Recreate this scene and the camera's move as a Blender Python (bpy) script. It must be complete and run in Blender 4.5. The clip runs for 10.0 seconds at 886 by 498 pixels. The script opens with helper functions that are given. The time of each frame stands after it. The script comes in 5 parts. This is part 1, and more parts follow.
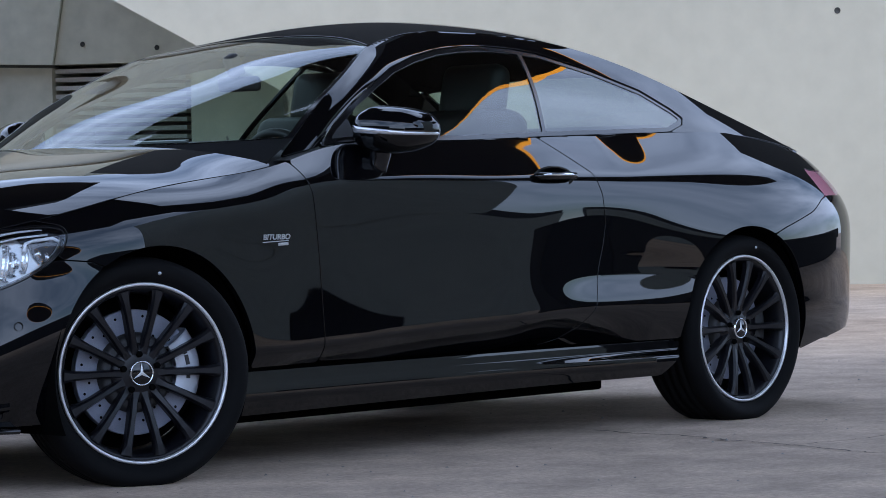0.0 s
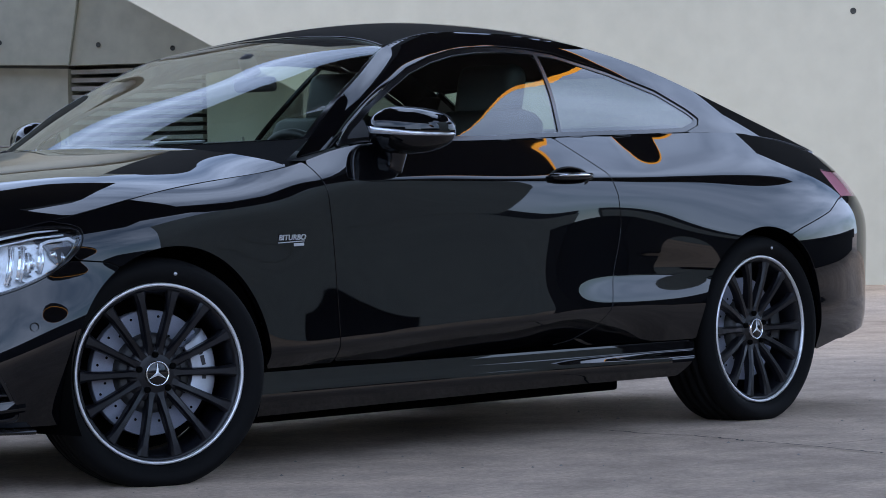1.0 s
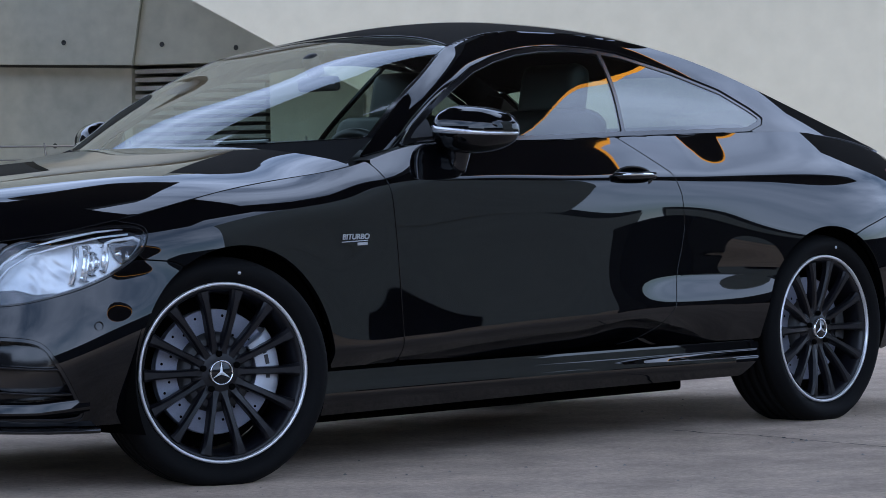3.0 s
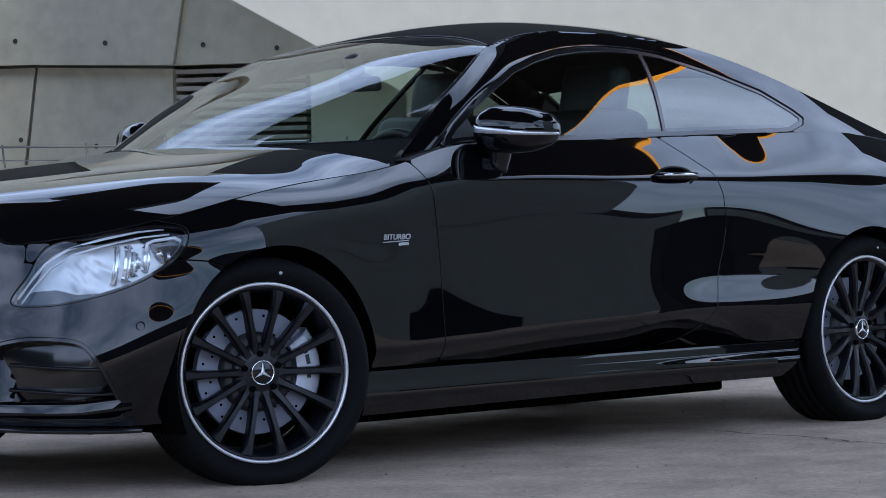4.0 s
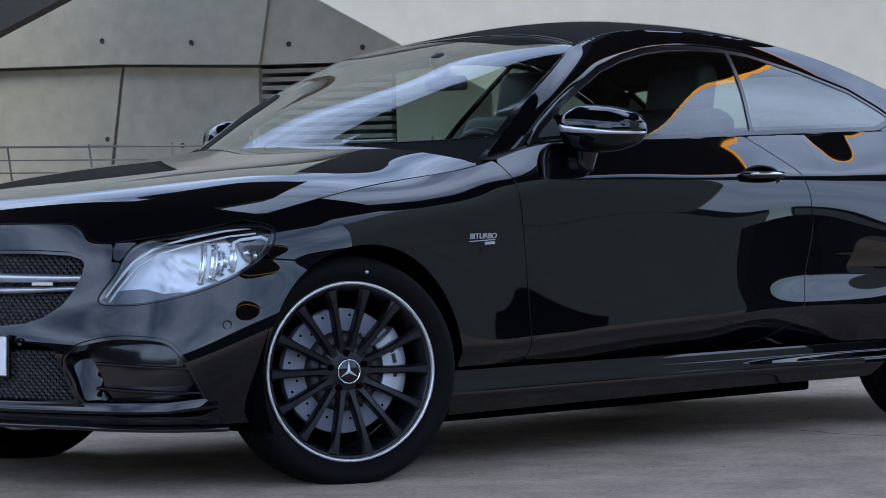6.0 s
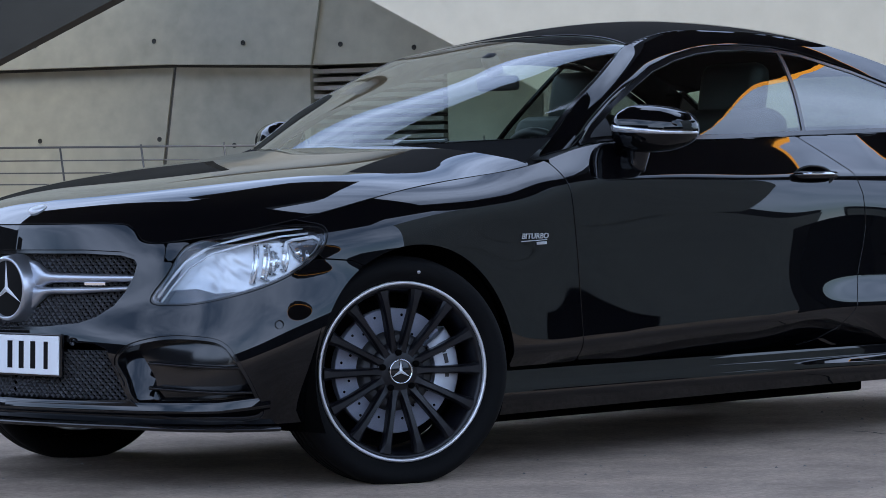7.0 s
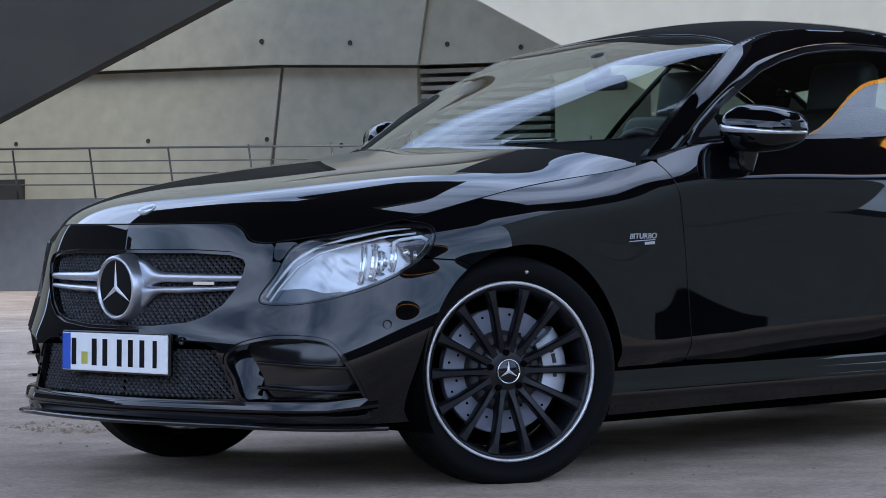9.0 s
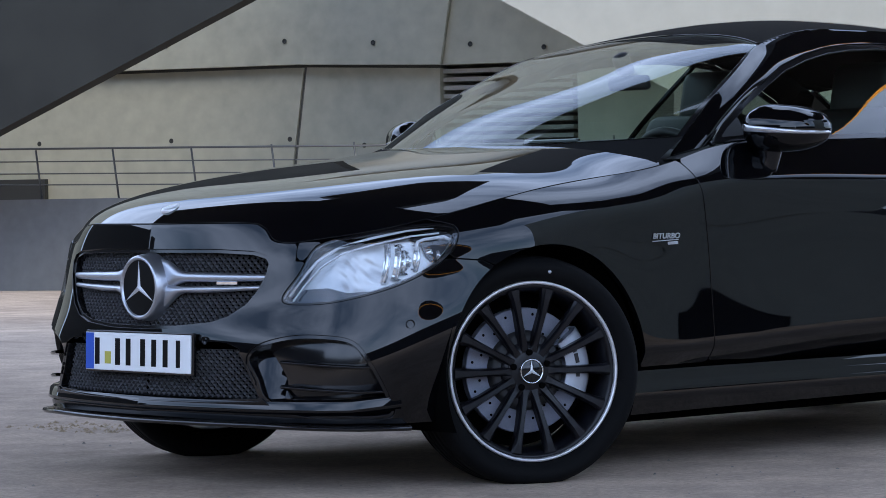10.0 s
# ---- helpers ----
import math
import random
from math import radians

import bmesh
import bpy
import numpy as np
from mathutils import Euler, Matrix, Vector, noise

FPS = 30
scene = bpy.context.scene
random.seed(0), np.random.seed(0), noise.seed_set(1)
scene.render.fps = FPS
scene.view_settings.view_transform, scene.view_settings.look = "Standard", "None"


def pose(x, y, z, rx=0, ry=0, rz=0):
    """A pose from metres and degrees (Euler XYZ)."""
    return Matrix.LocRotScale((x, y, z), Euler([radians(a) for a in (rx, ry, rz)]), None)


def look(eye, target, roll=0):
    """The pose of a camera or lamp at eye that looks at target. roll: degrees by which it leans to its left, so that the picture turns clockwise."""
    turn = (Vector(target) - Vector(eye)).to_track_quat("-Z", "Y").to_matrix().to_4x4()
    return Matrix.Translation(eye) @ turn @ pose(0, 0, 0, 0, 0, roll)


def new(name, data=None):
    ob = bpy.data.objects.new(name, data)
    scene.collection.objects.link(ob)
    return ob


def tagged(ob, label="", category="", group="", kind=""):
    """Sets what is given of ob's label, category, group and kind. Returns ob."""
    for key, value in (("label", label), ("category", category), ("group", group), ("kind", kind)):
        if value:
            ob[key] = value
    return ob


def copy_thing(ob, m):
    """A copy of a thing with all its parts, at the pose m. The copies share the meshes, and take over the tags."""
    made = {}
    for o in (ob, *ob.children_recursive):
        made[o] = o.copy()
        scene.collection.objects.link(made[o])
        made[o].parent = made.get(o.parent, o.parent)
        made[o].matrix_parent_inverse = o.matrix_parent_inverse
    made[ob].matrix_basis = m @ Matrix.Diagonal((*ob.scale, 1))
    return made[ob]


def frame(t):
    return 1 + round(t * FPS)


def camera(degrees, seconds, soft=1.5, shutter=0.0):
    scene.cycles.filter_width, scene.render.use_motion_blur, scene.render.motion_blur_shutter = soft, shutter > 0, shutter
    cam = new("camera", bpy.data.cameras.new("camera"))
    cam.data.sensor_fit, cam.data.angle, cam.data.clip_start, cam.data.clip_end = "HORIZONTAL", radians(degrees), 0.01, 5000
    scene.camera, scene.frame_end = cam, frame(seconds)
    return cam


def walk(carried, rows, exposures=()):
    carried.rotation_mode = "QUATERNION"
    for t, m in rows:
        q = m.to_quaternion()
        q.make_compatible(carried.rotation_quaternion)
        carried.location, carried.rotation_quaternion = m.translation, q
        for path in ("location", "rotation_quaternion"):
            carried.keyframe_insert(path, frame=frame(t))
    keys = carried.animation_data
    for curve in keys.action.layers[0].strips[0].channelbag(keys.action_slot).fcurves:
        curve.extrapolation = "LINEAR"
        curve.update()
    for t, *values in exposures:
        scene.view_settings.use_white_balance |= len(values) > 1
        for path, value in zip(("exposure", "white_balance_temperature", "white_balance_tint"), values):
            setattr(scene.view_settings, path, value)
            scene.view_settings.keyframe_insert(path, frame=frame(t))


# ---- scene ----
cam = camera(16.22, 10.0, soft=0.9)
PATH = [  # seconds, x, y, z, yaw, pitch, lean
    (0.0, -5.968, -7.388, 0.819, -47.922, -1.066, -1.049),
    (0.5, -5.9682, -7.3878, 0.819, -47.809, -1.057, -1.048),
    (1.0, -5.9684, -7.3876, 0.819, -47.637, -1.052, -1.047),
    (1.5, -5.9688, -7.3872, 0.819, -47.431, -1.05, -1.045),
    (2.0, -5.9692, -7.3868, 0.819, -47.145, -1.05, -1.044),
    (3.5, -5.9708, -7.3852, 0.819, -46.115, -1.035, -1.037),
    (4.0, -5.9714, -7.3846, 0.819, -45.735, -1.026, -1.035),
    (4.5, -5.9719, -7.3841, 0.819, -45.378, -1.022, -1.032),
    (5.0, -5.9725, -7.3835, 0.819, -44.991, -1.022, -1.03),
    (5.5, -5.9731, -7.3829, 0.819, -44.603, -1.019, -1.028),
    (7.0, -5.9752, -7.3808, 0.819, -43.225, -0.996, -1.019),
    (7.5, -5.976, -7.38, 0.819, -42.753, -0.986, -1.016),
    (8.0, -5.9768, -7.3792, 0.819, -42.235, -0.978, -1.013),
    (8.5, -5.9775, -7.3785, 0.819, -41.739, -0.969, -1.01),
    (9.0, -5.9783, -7.3777, 0.819, -41.266, -0.963, -1.007),
    (9.5, -5.9787, -7.3773, 0.819, -41.009, -0.96, -1.005),
    (10.0, -5.9789, -7.3771, 0.819, -40.846, -0.959, -1.004),
]
walk(cam, [(t, pose(x, y, z, 90 + pitch, 0, yaw) @ pose(0, 0, 0, 0, 0, lean)) for t, x, y, z, yaw, pitch, lean in PATH], exposures=[(0, 0.86, 7700, -2), (10, 0.86, 7700, -2)])

# ---- daylight: a bright cloudy sky ----
world = bpy.data.worlds.new("sky")
scene.world = world
world.use_nodes = True
wn, wl = world.node_tree.nodes, world.node_tree.links
sky = wn.new("ShaderNodeTexSky")
sky.sky_type, sky.sun_disc = "NISHITA", False
sky.sun_elevation, sky.sun_rotation = radians(48), radians(200)
sky.dust_density, sky.air_density, sky.ozone_density = 0.4, 1.0, 3.0
clouds = wn.new("ShaderNodeTexNoise")
clouds.inputs["Scale"].default_value, clouds.inputs["Detail"].default_value = 2.0, 6
clouds.inputs["Roughness"].default_value, clouds.inputs["Distortion"].default_value = 0.54, 0.25
wc = wn.new("ShaderNodeTexCoord")
wm = wn.new("ShaderNodeMapping")
wm.inputs["Scale"].default_value = (1, 1, 2.5)
wm.inputs["Rotation"].default_value = (0, 0, radians(115))
wl.new(wc.outputs["Generated"], wm.inputs["Vector"])
wl.new(wm.outputs["Vector"], clouds.inputs["Vector"])
wr = wn.new("ShaderNodeValToRGB")
wr.color_ramp.elements[0].position, wr.color_ramp.elements[1].position = 0.37, 0.64
wr.color_ramp.elements[0].color = (0.14, 0.14, 0.14, 1)  # thin haze between the clouds
wl.new(clouds.outputs["Fac"], wr.inputs["Fac"])
mix = wn.new("ShaderNodeMixRGB")
mix.inputs["Color2"].default_value = (9.2, 11.7, 20.6, 1)
wl.new(wr.outputs["Color"], mix.inputs["Fac"])
blue = wn.new("ShaderNodeVectorMath")  # deeper blue between the clouds
blue.operation, blue.inputs[1].default_value = "MULTIPLY", (0.80, 0.95, 1.27)
wl.new(sky.outputs["Color"], blue.inputs[0])
wl.new(blue.outputs["Vector"], mix.inputs["Color1"])
wl.new(mix.outputs["Color"], wn["Background"].inputs["Color"])
wn["Background"].inputs["Strength"].default_value = 0.13
sun = new("sun", bpy.data.lights.new("sun", "SUN"))
sun.data.energy, sun.data.angle, sun.data.color = 0.8, radians(25), (1.0, 0.88, 0.74)
sun.matrix_world = look((-10, -14, 24), (0, 0, 0))

# ---- materials ----
MATS = {}


def mat(name, color, rough=0.5, metal=0.0, vary=0.0, scale=8.0, bump=0.0, coat=0.0, trans=0.0, emit=0.0, ior=1.5, spec=0.5, fine=60.0):
    """A procedural surface: base colour varied at two scales, with fine relief."""
    if name in MATS:
        return MATS[name]
    m = bpy.data.materials.new(name)
    m.use_nodes = True
    n, l = m.node_tree.nodes, m.node_tree.links
    b = n["Principled BSDF"]
    b.inputs["Base Color"].default_value = (*color, 1)
    b.inputs["Roughness"].default_value, b.inputs["Metallic"].default_value = rough, metal
    b.inputs["Coat Weight"].default_value, b.inputs["Coat Roughness"].default_value = coat, 0.015
    b.inputs["Transmission Weight"].default_value, b.inputs["IOR"].default_value = trans, ior
    b.inputs["Specular IOR Level"].default_value = spec
    if emit:
        b.inputs["Emission Color"].default_value, b.inputs["Emission Strength"].default_value = (*color, 1), emit
    if vary or bump:
        tc = n.new("ShaderNodeTexCoord")
        big, small = n.new("ShaderNodeTexNoise"), n.new("ShaderNodeTexNoise")
        for t, s, d in ((big, scale, 5), (small, fine, 3)):
            t.inputs["Scale"].default_value, t.inputs["Detail"].default_value = s, d
            l.new(tc.outputs["Object"], t.inputs["Vector"])
        add = n.new("ShaderNodeMath")
        add.operation = "ADD"
        l.new(big.outputs["Fac"], add.inputs[0])
        l.new(small.outputs["Fac"], add.inputs[1])
        if vary:
            r = n.new("ShaderNodeMapRange")
            r.inputs["From Min"].default_value, r.inputs["From Max"].default_value = 0.6, 1.4
            r.inputs["To Min"].default_value, r.inputs["To Max"].default_value = 1 - vary, 1 + vary
            l.new(add.outputs[0], r.inputs["Value"])
            v = n.new("ShaderNodeVectorMath")
            v.operation = "SCALE"
            v.inputs[0].default_value = color
            l.new(r.outputs["Result"], v.inputs["Scale"])
            l.new(v.outputs["Vector"], b.inputs["Base Color"])
            q = n.new("ShaderNodeMapRange")
            q.inputs["To Min"].default_value, q.inputs["To Max"].default_value = max(0.02, rough - vary * 0.3), min(1, rough + vary * 0.3)
            l.new(big.outputs["Fac"], q.inputs["Value"])
            l.new(q.outputs["Result"], b.inputs["Roughness"])
        if bump:
            k = n.new("ShaderNodeBump")
            k.inputs["Strength"].default_value, k.inputs["Distance"].default_value = min(1, bump), 0.01
            l.new(small.outputs["Fac"], k.inputs["Height"])
            l.new(k.outputs["Normal"], b.inputs["Normal"])
    MATS[name] = m
    return m


PAINT = mat("black_paint", (0.0018, 0.0019, 0.0026), 0.4, coat=1.0, spec=0.0)
PAINT.node_tree.nodes["Principled BSDF"].inputs["Coat IOR"].default_value = 1.49
GLOSS = mat("gloss_black_plastic", (0.006, 0.006, 0.007), 0.12)
SATIN = mat("satin_black", (0.012, 0.012, 0.014), 0.45, vary=0.15, scale=30, fine=300)
DARK = mat("dark_plastic", (0.016, 0.016, 0.017), 0.6, vary=0.2, scale=20, fine=400, bump=0.05)
# lightless black: shade of cavities and underside is put into the colour
VOID = mat("cavity_shade_black", (0.003, 0.003, 0.003), 0.95, spec=0.0)
RUBBER = mat("tyre_rubber", (0.005, 0.005, 0.0053), 0.75, spec=0.09, vary=0.25, scale=12, fine=200, bump=0.08)
SPOKE = mat("spoke_paint", (0.0045, 0.0045, 0.0065), 0.36, spec=0.35, vary=0.1, scale=30, fine=300)
SILVER = mat("machined_silver", (0.72, 0.72, 0.73), 0.38, metal=0.75)
SATIN_SILVER = mat("satin_silver", (0.50, 0.52, 0.56), 0.35, metal=0.9)
EMBLEM = mat("emblem_metal", (0.72, 0.73, 0.75), 0.3, metal=0.5)
MESH = mat("mesh_plastic", (0.09, 0.09, 0.095), 0.3, vary=0.15, scale=30)
LOUVRE = mat("louvre_grey", (0.46, 0.46, 0.43), 0.6, vary=0.1, scale=3)
CHROME = mat("chrome", (0.8, 0.81, 0.84), 0.06, metal=1.0)
STEEL = mat("brake_steel", (0.23, 0.245, 0.30), 0.4, metal=0.3, vary=0.12, scale=30, fine=300)
CALIPER = mat("caliper_silver", (0.42, 0.44, 0.48), 0.4, metal=0.4, vary=0.06, scale=30)


def pane(name, tint, ior=1.5, wave=0.0):
    """Thin glass: tinted clear view with a mirror gloss on top."""
    m = bpy.data.materials.new(name)
    m.use_nodes = True
    n, l = m.node_tree.nodes, m.node_tree.links
    n.remove(n["Principled BSDF"])
    clear, gloss, mx = n.new("ShaderNodeBsdfTransparent"), n.new("ShaderNodeBsdfGlossy"), n.new("ShaderNodeMixShader")
    clear.inputs["Color"].default_value, gloss.inputs["Roughness"].default_value = (*tint, 1), 0.0
    facing, power, fres = n.new("ShaderNodeLayerWeight"), n.new("ShaderNodeMath"), n.new("ShaderNodeMapRange")
    facing.inputs["Blend"].default_value = 0.5
    power.operation, power.inputs[1].default_value = "POWER", 5.0
    fres.inputs["To Min"].default_value = ((ior - 1) / (ior + 1))**2
    l.new(facing.outputs["Facing"], power.inputs[0])
    l.new(power.outputs[0], fres.inputs["Value"])
    l.new(fres.outputs["Result"], mx.inputs["Fac"])
    l.new(clear.outputs["BSDF"], mx.inputs[1])
    l.new(gloss.outputs["BSDF"], mx.inputs[2])
    l.new(mx.outputs["Shader"], n["Material Output"].inputs["Surface"])
    return m


TINT = pane("window_glass", (0.55, 0.65, 0.585), 1.8)
DARK_TINT = pane("privacy_glass", (0.20, 0.235, 0.22), 2.0)
SCREEN = pane("windscreen_glass", (0.85, 0.93, 0.87), 1.5)
LENS = pane("lamp_glass", (0.93, 0.95, 0.97), 1.65)
RED_LENS = mat("red_lamp_plastic", (0.62, 0.22, 0.28), 0.15, coat=0.6)
LAMP_WHITE = mat("lamp_white", (0.75, 0.78, 0.82), 0.2)
LEATHER = mat("seat_leather", (0.006, 0.006, 0.0065), 0.5, vary=0.15, scale=15, fine=200, bump=0.1)
PLATE_WHITE = mat("plate_white", (0.86, 0.87, 0.87), 0.35)
PLATE_BLUE = mat("plate_blue", (0.012, 0.09, 0.50), 0.35)
PLATE_BLACK = mat("plate_black", (0.004, 0.004, 0.004), 0.5, spec=0.1)
YELLOW = mat("seal_yellow", (0.5, 0.45, 0.08), 0.4)
WALL_LIGHT = mat("light_concrete", (0.480, 0.460, 0.385), 0.85, vary=0.09, scale=0.35, fine=5.0, bump=0.03)
WALL_GREY = mat("grey_concrete", (0.475, 0.462, 0.372), 0.85, vary=0.18, scale=0.5, fine=6.0, bump=0.04)
# near-black for added walls out of view, so that they reflect dark
WALL_DARK = mat("unseen_wall_dark", (0.019, 0.020, 0.0205), 0.85, vary=0.15, scale=0.5, fine=6.0, bump=0.04)
WALL_OLIVE = mat("olive_concrete", (0.39, 0.42, 0.375), 0.85, vary=0.16, scale=0.5, fine=6.0, bump=0.04)
# pier colour carries the shade of its near side
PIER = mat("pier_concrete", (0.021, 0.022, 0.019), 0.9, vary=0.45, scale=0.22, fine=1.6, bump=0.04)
PARAPET = mat("parapet_concrete", (0.15, 0.152, 0.150), 0.85, vary=0.16, scale=0.8, fine=9.0, bump=0.04)
RAILING = mat("railing_steel", (0.12, 0.12, 0.12), 0.45, metal=0.5)
CANOPY = mat("canopy_black", (0.02, 0.02, 0.02), 0.8, vary=0.2, scale=0.5, fine=6.0)
STRIP = mat("orange_light_strip", (1.0, 0.42, 0.07), 0.5, emit=2.4)
# shade inside holes, recesses and openings is put into this dark colour
HOLE_SHADE = mat("tie_hole", (0.045, 0.046, 0.045), 0.9)
JOINT = mat("joint_grey", (0.11, 0.112, 0.108), 0.9, vary=0.2, scale=3)
# ---- builders ----
def link(name, me, m, parent=None, label="", smooth=True, at=None):
    ob = new(name, me)
    if m is not None and not me.materials:
        me.materials.append(m)
    if smooth:
        for p in me.polygons:
            p.use_smooth = True
    if parent is not None:
        ob.parent = parent
    if at is not None:
        ob.matrix_basis = at
    return tagged(ob, label) if label else ob


def raw(name, verts, faces, m, parent=None, label="", smooth=False, at=None):
    me = bpy.data.meshes.new(name)
    me.from_pydata([tuple(map(float, v)) for v in verts], [], faces)
    me.update()
    return link(name, me, m, parent, label, smooth, at)


def part(name, bm, m, parent=None, label="", smooth=False, at=None):
    me = bpy.data.meshes.new(name)
    bmesh.ops.recalc_face_normals(bm, faces=bm.faces[:])
    bm.to_mesh(me)
    bm.free()
    return link(name, me, m, parent, label, smooth, at)


def block(sx, sy, sz, bevel=0.0, seg=2, bm=None, at=None):
    """A box of that size round the origin, its edges rounded."""
    bm = bm or bmesh.new()
    r = bmesh.ops.create_cube(bm, size=1.0)["verts"]
    bmesh.ops.scale(bm, vec=(sx, sy, sz), verts=r)
    if bevel:
        e = list({e for v in r for e in v.link_edges})
        r = list({v for f in bmesh.ops.bevel(bm, geom=e, offset=bevel, segments=seg, profile=0.5, affect="EDGES")["faces"] for v in f.verts} | {v for v in r if v.is_valid})
    if at is not None:
        bmesh.ops.transform(bm, matrix=at, verts=r)
    return bm


def lathe(profile, n=64, a0=0.0, a1=2 * math.pi):
    """Turns (radius, y) pairs round the y axis. Returns vertices and faces."""
    full = abs(a1 - a0) > 6.28
    k = n if full else n + 1
    verts = [(r * math.cos(a0 + (a1 - a0) * i / n), y, r * math.sin(a0 + (a1 - a0) * i / n)) for i in range(k) for r, y in profile]
    q = len(profile)
    faces = [(i * q + j, i * q + j + 1, ((i + 1) % k) * q + j + 1, ((i + 1) % k) * q + j) for i in range(n) for j in range(q - 1)]
    return verts, faces


def tube(points, r, n=8, m=None, name="tube", parent=None, label=""):
    """A round bar along points."""
    pts = [Vector(p) for p in points]
    verts, faces = [], []
    for i, p in enumerate(pts):
        d = (pts[min(i + 1, len(pts) - 1)] - pts[max(i - 1, 0)]).normalized()
        a = d.orthogonal().normalized() if i == 0 else (a - d * a.dot(d)).normalized()
        b = d.cross(a)
        rr = r[i] if isinstance(r, (list, tuple)) else r
        verts += [p + (a * math.cos(2 * math.pi * k / n) + b * math.sin(2 * math.pi * k / n)) * rr for k in range(n)]
    for i in range(len(pts) - 1):
        faces += [(i * n + k, i * n + (k + 1) % n, (i + 1) * n + (k + 1) % n, (i + 1) * n + k) for k in range(n)]
    faces += [tuple(range(n))[::-1], tuple(range((len(pts) - 1) * n, len(pts) * n))]
    return raw(name, verts, faces, m, parent, label, smooth=True)


def smooth_loop(pts, n=8):
    """A closed smooth outline through the points."""
    p = np.array(pts, float)
    out = []
    for i in range(len(p)):
        a, b, c, d = p[i - 1], p[i], p[(i + 1) % len(p)], p[(i + 2) % len(p)]
        for t in np.linspace(0, 1, n, endpoint=False):
            out.append(0.5 * (2 * b + (c - a) * t + (2 * a - 5 * b + 4 * c - d) * t * t + (3 * b - a - 3 * c + d) * t**3))
    return np.array(out)


def inside(pts):
    """Signed distance to a polygon, positive inside."""
    p = np.array(pts, float)
    q = np.roll(p, -1, 0)

    def f(u, v):
        best, ins = np.full(u.shape, 1e9), np.zeros(u.shape, bool)
        for (ax, ay), (bx, by) in zip(p, q):
            ex, ey = bx - ax, by - ay
            t = np.clip(((u - ax) * ex + (v - ay) * ey) / (ex * ex + ey * ey + 1e-12), 0, 1)
            best = np.minimum(best, np.hypot(u - ax - t * ex, v - ay - t * ey))
            if ay != by:
                ins ^= ((ay > v) != (by > v)) & (u < ex * (v - ay) / (by - ay) + ax)
        return np.where(ins, best, -best)
    return f


def meet(*fs):
    return lambda u, v: np.minimum.reduce([f(u, v) for f in fs])


def outside(f):
    return lambda u, v: -f(u, v)


def shrink(f, d):
    return lambda u, v: f(u, v) - d


def disc(cu, cv, r):
    return lambda u, v: r - np.hypot(u - cu, v - cv)


def sheet(f, sd, us, vs, turn=1, depth=0.012, side="left", back=0.0):
    """A panel of the surface f inside sd, with turned-in edges. side: left, right or both. Returns mesh data."""
    U, V = np.meshgrid(us, vs, indexing="ij")
    D = sd(U, V) if sd else np.ones(U.shape)
    nv = len(vs)
    uv, key, faces = [], {}, []

    def grid(i, j):
        k = (i, j)
        if k not in key:
            key[k] = len(uv)
            uv.append((U[i, j], V[i, j]))
        return key[k]

    def cut(a, b):
        k = (min(a, b), max(a, b))
        if k not in key:
            a, b = k
            t = D[a] / (D[a] - D[b])
            key[k] = len(uv)
            uv.append((U[a] + (U[b] - U[a]) * t, V[a] + (V[b] - V[a]) * t))
        return key[k]
    for i in range(len(us) - 1):
        for j in range(nv - 1):
            ring = [(i, j), (i + 1, j), (i + 1, j + 1), (i, j + 1)]
            d = [D[r] for r in ring]
            if max(d) <= 0:
                continue
            if min(d) > 0:
                faces.append([grid(*r) for r in ring])
                continue
            out = []
            for a in range(4):
                b = (a + 1) % 4
                if d[a] > 0:
                    out.append(grid(*ring[a]))
                if (d[a] > 0) != (d[b] > 0):
                    out.append(cut(ring[a], ring[b]))
            if len(out) > 2:
                faces.append(out)
    if not faces:
        return [], [], []
    uv = np.array(uv)
    e = 1.5e-3
    u, v = uv[:, 0], uv[:, 1]
    P = f(u, v)
    N = np.cross(f(u + e, v) - f(u - e, v), f(u, v + e) - f(u, v - e)) * turn
    N /= np.linalg.norm(N, axis=1)[:, None] + 1e-12
    if back:
        P = P - N * back
    if turn < 0:
        faces = [q[::-1] for q in faces]
    verts, norms = [p for p in P], [n for n in N]
    if depth:
        seen = {}
        for q in faces:
            for a, b in zip(q, q[1:] + q[:1]):
                seen[(a, b)] = seen.get((a, b), 0) + 1
        rim = [(a, b) for (a, b) in seen if (b, a) not in seen]
        if side == "both":
            rim = [(a, b) for a, b in rim if not (abs(P[a][1]) < 2e-3 and abs(P[b][1]) < 2e-3)]
        outn = {}
        for a, b in rim:
            t = np.cross(P[b] - P[a], N[a])
            t /= np.linalg.norm(t) + 1e-12
            for k in (a, b):
                outn[k] = outn.get(k, 0) + t
        low, mid = {}, {}
        for k, t in outn.items():
            t = t / (np.linalg.norm(t) + 1e-12)
            mid[k] = len(verts)
            verts.append(P[k] + t * 0.0009 - N[k] * 0.0014)
            norms.append(t)
            low[k] = len(verts)
            verts.append(P[k] + t * 0.0009 - N[k] * depth)
            norms.append(t)
        for a, b in rim:
            faces.append([b, a, mid[a], mid[b]])
            faces.append([mid[b], mid[a], low[a], low[b]])
    verts, norms = np.array(verts), np.array(norms)
    if side in ("right", "both"):
        mv, mn, mf = flip(verts), flip(norms), [q[::-1] for q in faces]
        if side == "right":
            verts, norms, faces = mv, mn, mf
        else:
            k = len(verts)
            verts, norms, faces = np.vstack([verts, mv]), np.vstack([norms, mn]), faces + [[a + k for a in q] for q in mf]
    return verts, norms, faces


